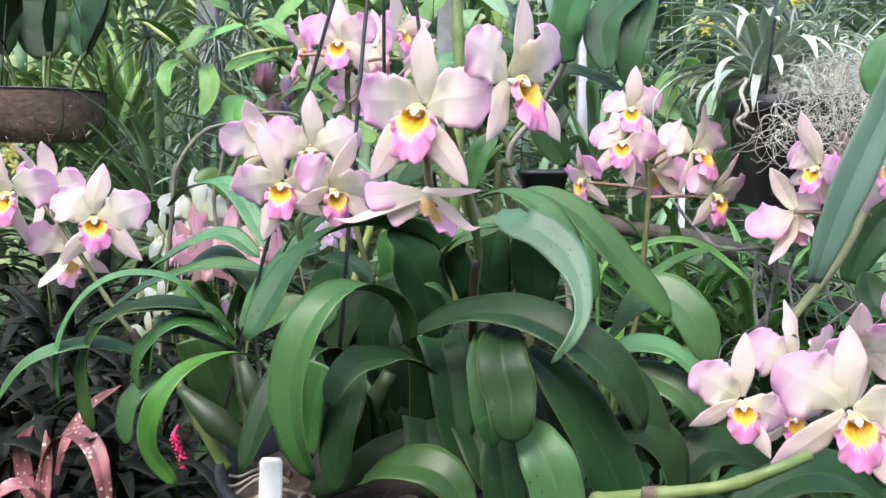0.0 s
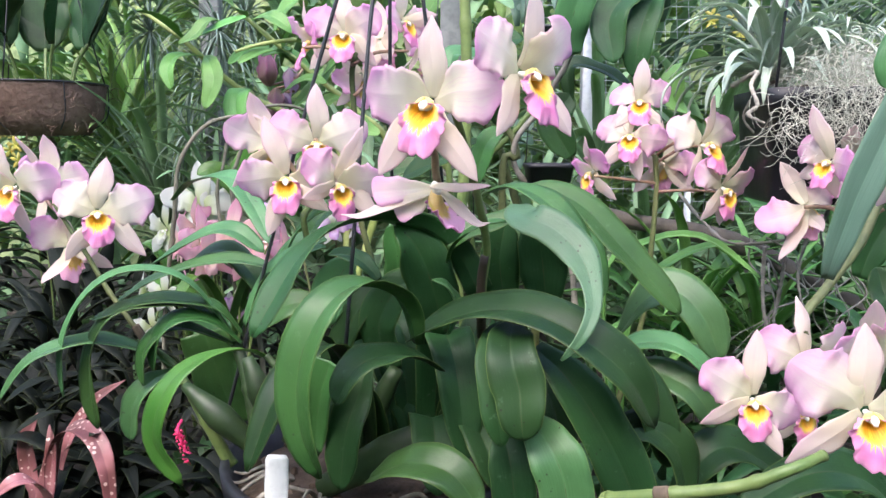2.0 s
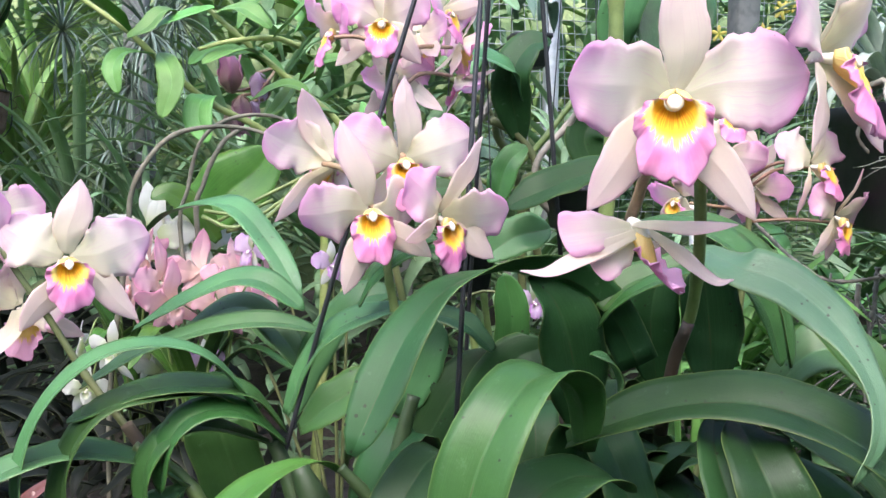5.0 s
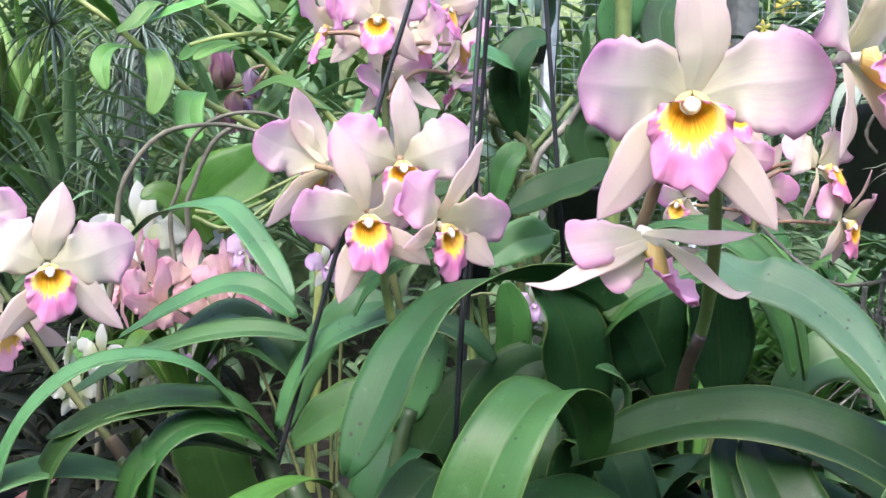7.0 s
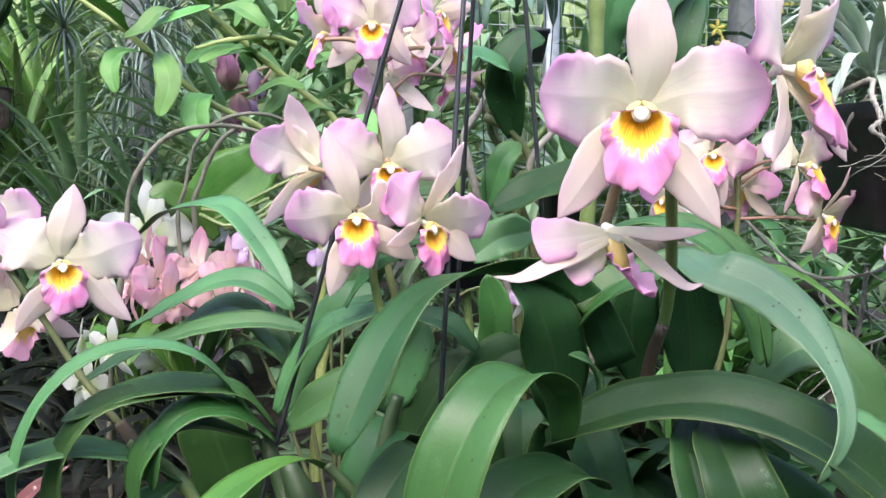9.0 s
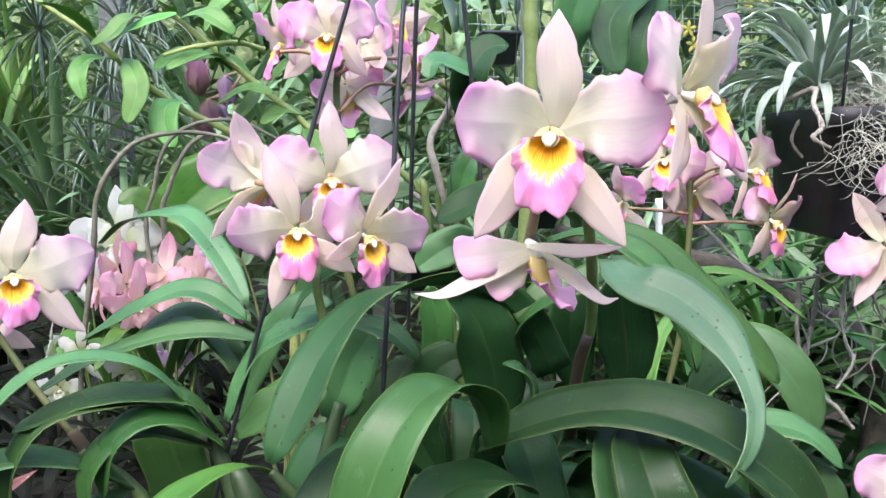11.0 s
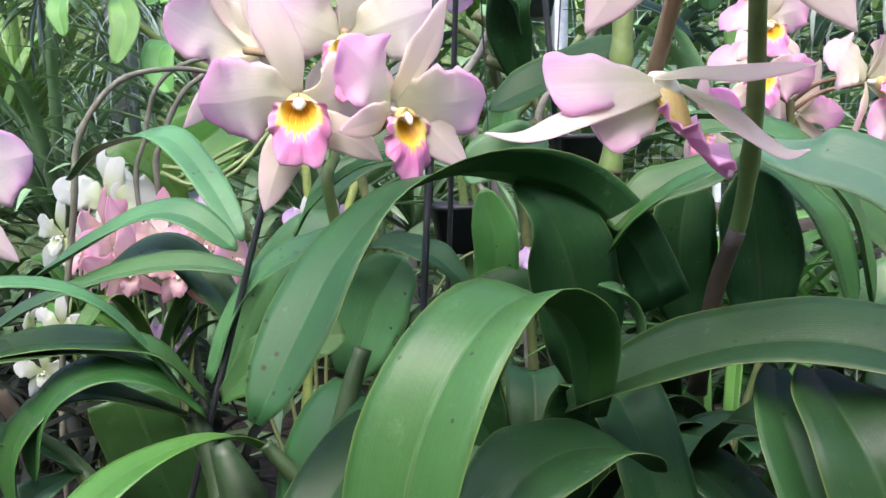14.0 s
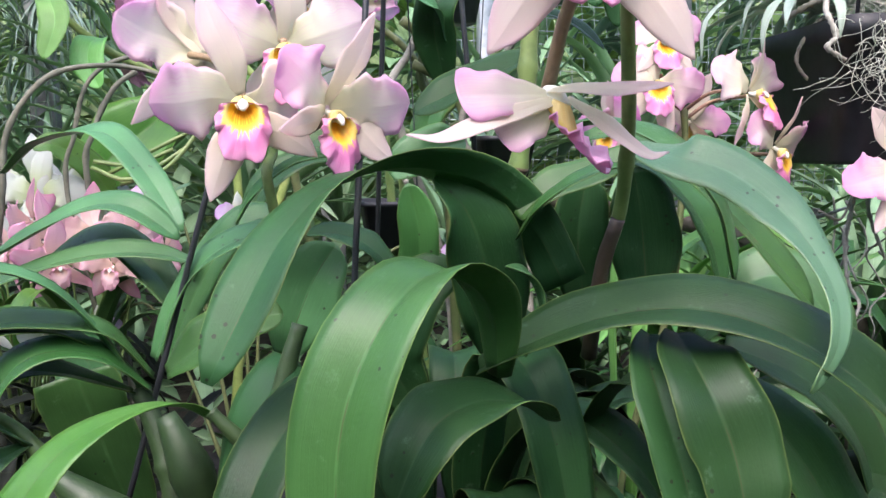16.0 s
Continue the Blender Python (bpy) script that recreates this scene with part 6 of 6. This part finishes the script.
for k, (at, n, ln, w, m, rise) in enumerate(CLUMPS):
    rosette("strap_leaf_plant", ("clump of arching green strap leaves", "clump of sunlit lime green strap leaves")[m in (LEAF_LIME, LEAF_FRESH)], at, n, ln, w, m, rise, 100 + k, 0.55, "strap leaf clumps", "garden plant", n_long=10, n_wide=2)
for k, (at, n) in enumerate((((-0.756, 2.5, 1.559), 90), ((-0.843, 2.6, 1.419), 90), ((-0.877, 2.5, 1.222), 60), ((-0.749, 2.8, 1.664), 80), ((-1.068, 2.7, 1.588), 80))):
    rosette("air_plant", "hanging tuft of fine grey-green needle leaves", at, n, 0.26, 0.006, NEEDLE, (-1.2, 1.2), 200 + k, 0.5, "needle-leaved tufts", n_long=8, n_wide=1)

# posts, rails and netting of the shade house
for k, (x, y, w, m) in enumerate(((-0.86, 2.75, 0.07, TIMBER), (0.02, 3.2, 0.09, TIMBER), (0.55, 2.9, 0.05, METAL), (-2.4, 3.6, 0.09, TIMBER), (1.35, 3.0, 0.09, TIMBER))):
    tagged(part("post", box(x - w / 2, x + w / 2, y - w / 2, y + w / 2, 0, 2.7, 0.005), m), ("weathered grey timber post", "galvanised steel post")[m is METAL], "post", "shade house posts", kind="structure")
tagged(part("beam", box(-3.0, 3.0, 0.80, 0.98, 2.42, 2.56, 0.006), TIMBER), "grey timber roof beam carrying the hanging pots", "beam", kind="structure")
tagged(part("beam", box(-3.0, 3.0, 1.40, 1.50, 2.42, 2.56, 0.006), TIMBER), "grey timber roof beam carrying the hanging pots", "beam", kind="structure")
tagged(part("beam", box(-3.0, 3.0, 2.44, 2.56, 2.42, 2.56, 0.006), TIMBER), "grey timber roof beam carrying the hanging pots", "beam", kind="structure")
pipe = tagged(part("pipe", tube([(0.638, 1.9, 0.812), (0.625, 1.9, 1.099)], 0.009, 10), plain_material("white_pipe", (0.6, 0.66, 0.68), (0.7, 0.74, 0.75), 0.4, 40.0, 0.05)), "short white plastic pipe standing among plants", "pipe")
netting = []
for i in range(46):
    x = 0.35 + i * 0.05
    netting.append(tube([(x, 3.1, 0.9), (x + 0.02, 3.1, 1.4), (x - 0.01, 3.1, 1.9), (x + 0.02, 3.1, 2.6)], 0.0016, 4, 8))
for j in range(34):
    z = 0.9 + j * 0.05
    netting.append(tube([(0.35, 3.1, z), (1.4, 3.1, z - 0.01), (2.6, 3.1, z + 0.01)], 0.0016, 4, 8))
tagged(part("wire_netting", joined(netting), METAL), "galvanised square wire netting along the shade house", "netting", kind="structure")


def thicket(seed, count, lo, hi, length, width, material, rise=(0.2, 1.3)):
    """A dense stand of leaves as one mesh."""
    r = np.random.RandomState(seed)
    pieces = []
    for k in range(count):
        b = np.array(lo) + r.rand(3) * (np.array(hi) - np.array(lo))
        a, e = r.rand() * 6.28, rise[0] + (rise[1] - rise[0]) * r.rand()
        ln, pts, p = length * (0.6 + 0.8 * r.rand()), [b], b
        for s in range(3):
            p = p + ln / 3 * np.array((math.cos(a) * math.cos(e), math.sin(a) * math.cos(e), math.sin(e)))
            e -= 0.25 + 0.5 * r.rand()
            pts.append(p)
        pieces.append(ribbon(pts, width * (0.6 + 0.8 * r.rand()), LANCE, fold=0.3, thick=0.001, n_long=5, n_wide=2, seed=k))
    return joined(pieces)


# the near-black stands at the low left imitate shade by their colour
for k, (n, lo, hi, ln, w, m, text) in enumerate((
    (2300, (-3.2, 3.4, 0.0), (3.2, 4.2, 2.7), 0.32, 0.065, LEAF_BACK, "dense green garden foliage beyond the shade house"),
    (1700, (-4.4, 4.4, 0.5), (4.4, 6.0, 3.4), 0.46, 0.13, LEAF_LIME, "sunlit lime green shrubs in the distance"),
    (380, (-1.3, 1.15, 0.40), (-0.35, 1.9, 0.74), 0.16, 0.03, SHADE, "tangle of near-black leaves standing in for shade over the bench"),
    (420, (-2.4, 2.0, 0.0), (-0.7, 2.8, 0.75), 0.26, 0.04, SHADE, "low undergrowth coloured near black to stand in for shade"),
    (420, (-0.7, 1.9, 0.0), (1.9, 2.8, 0.95), 0.28, 0.04, LEAF_BACK, "low green undergrowth behind the orchids"),
    (420, (-0.05, 1.0, 0.05), (1.3, 1.7, 0.72), 0.2, 0.032, LEAF_DARK, "undergrowth beneath the hanging pots, its green darkened as shade"),
    (380, (0.25, 1.35, 0.1), (1.7, 2.2, 0.95), 0.24, 0.036, LEAF, "green undergrowth behind the hanging pots"),
    (260, (0.2, 2.6, 1.0), (2.4, 3.0, 2.2), 0.26, 0.05, LEAF_BLUE, "blue-green climbing foliage on the netting"))):
    tagged(part("shrub_foliage", thicket(300 + k, n, lo, hi, ln, w, m), m), text, "shrubs", kind="stuff")

# yellow flowers far behind
for k, (at, n) in enumerate((((0.848, 2.3, 1.522), 4), ((1.033, 2.3, 1.631), 4), ((-1.641, 2.8, 1.245), 4), ((-1.27, 2.2, 1.16), 3))):
    yl = thing("yellow_orchid", "spray of small yellow flowers", "orchid", "yellow flower sprays", at=at)
    rng = np.random.RandomState(400 + k)
    for j in range(n):
        c = (rng.rand(3) - 0.5) * (0.14, 0.05, 0.12)
        pieces = [ribbon([c, c + (0.012 * math.cos(b), -0.004, 0.012 * math.sin(b)), c + (0.026 * math.cos(b), -0.002, 0.026 * math.sin(b))], 0.011, OVATE, side=(-math.sin(b), 0, math.cos(b)), n_long=6, n_wide=4, seed=j) for b in np.arange(5) * 1.257 + rng.rand()]
        part("flower", joined(pieces), YELLOW, yl)
    part("stem", tube([(0, 0, 0.03), (0.02, 0.04, -0.2), (0, 0.1, -at[2])], 0.003, 5), CANE, yl)

# an added low bench the small plants stand on, blackened to sink into shade
bench = thing("slatted_bench", "added low slatted timber bench under the plants, blackened as shade", "bench", at=(-0.6, 1.5, 0.0))
for k in range(7):
    part("slat", box(-0.75, 0.9, -0.33 + k * 0.10, -0.25 + k * 0.10, 0.455, 0.50, 0.003), SHADE_WOOD, bench)
for sx in (-0.70, 0.85):
    for sy in (-0.28, 0.28):
        part("leg", box(sx - 0.025, sx + 0.025, sy - 0.025, sy + 0.025, 0.0, 0.455, 0.003), SHADE_WOOD, bench)
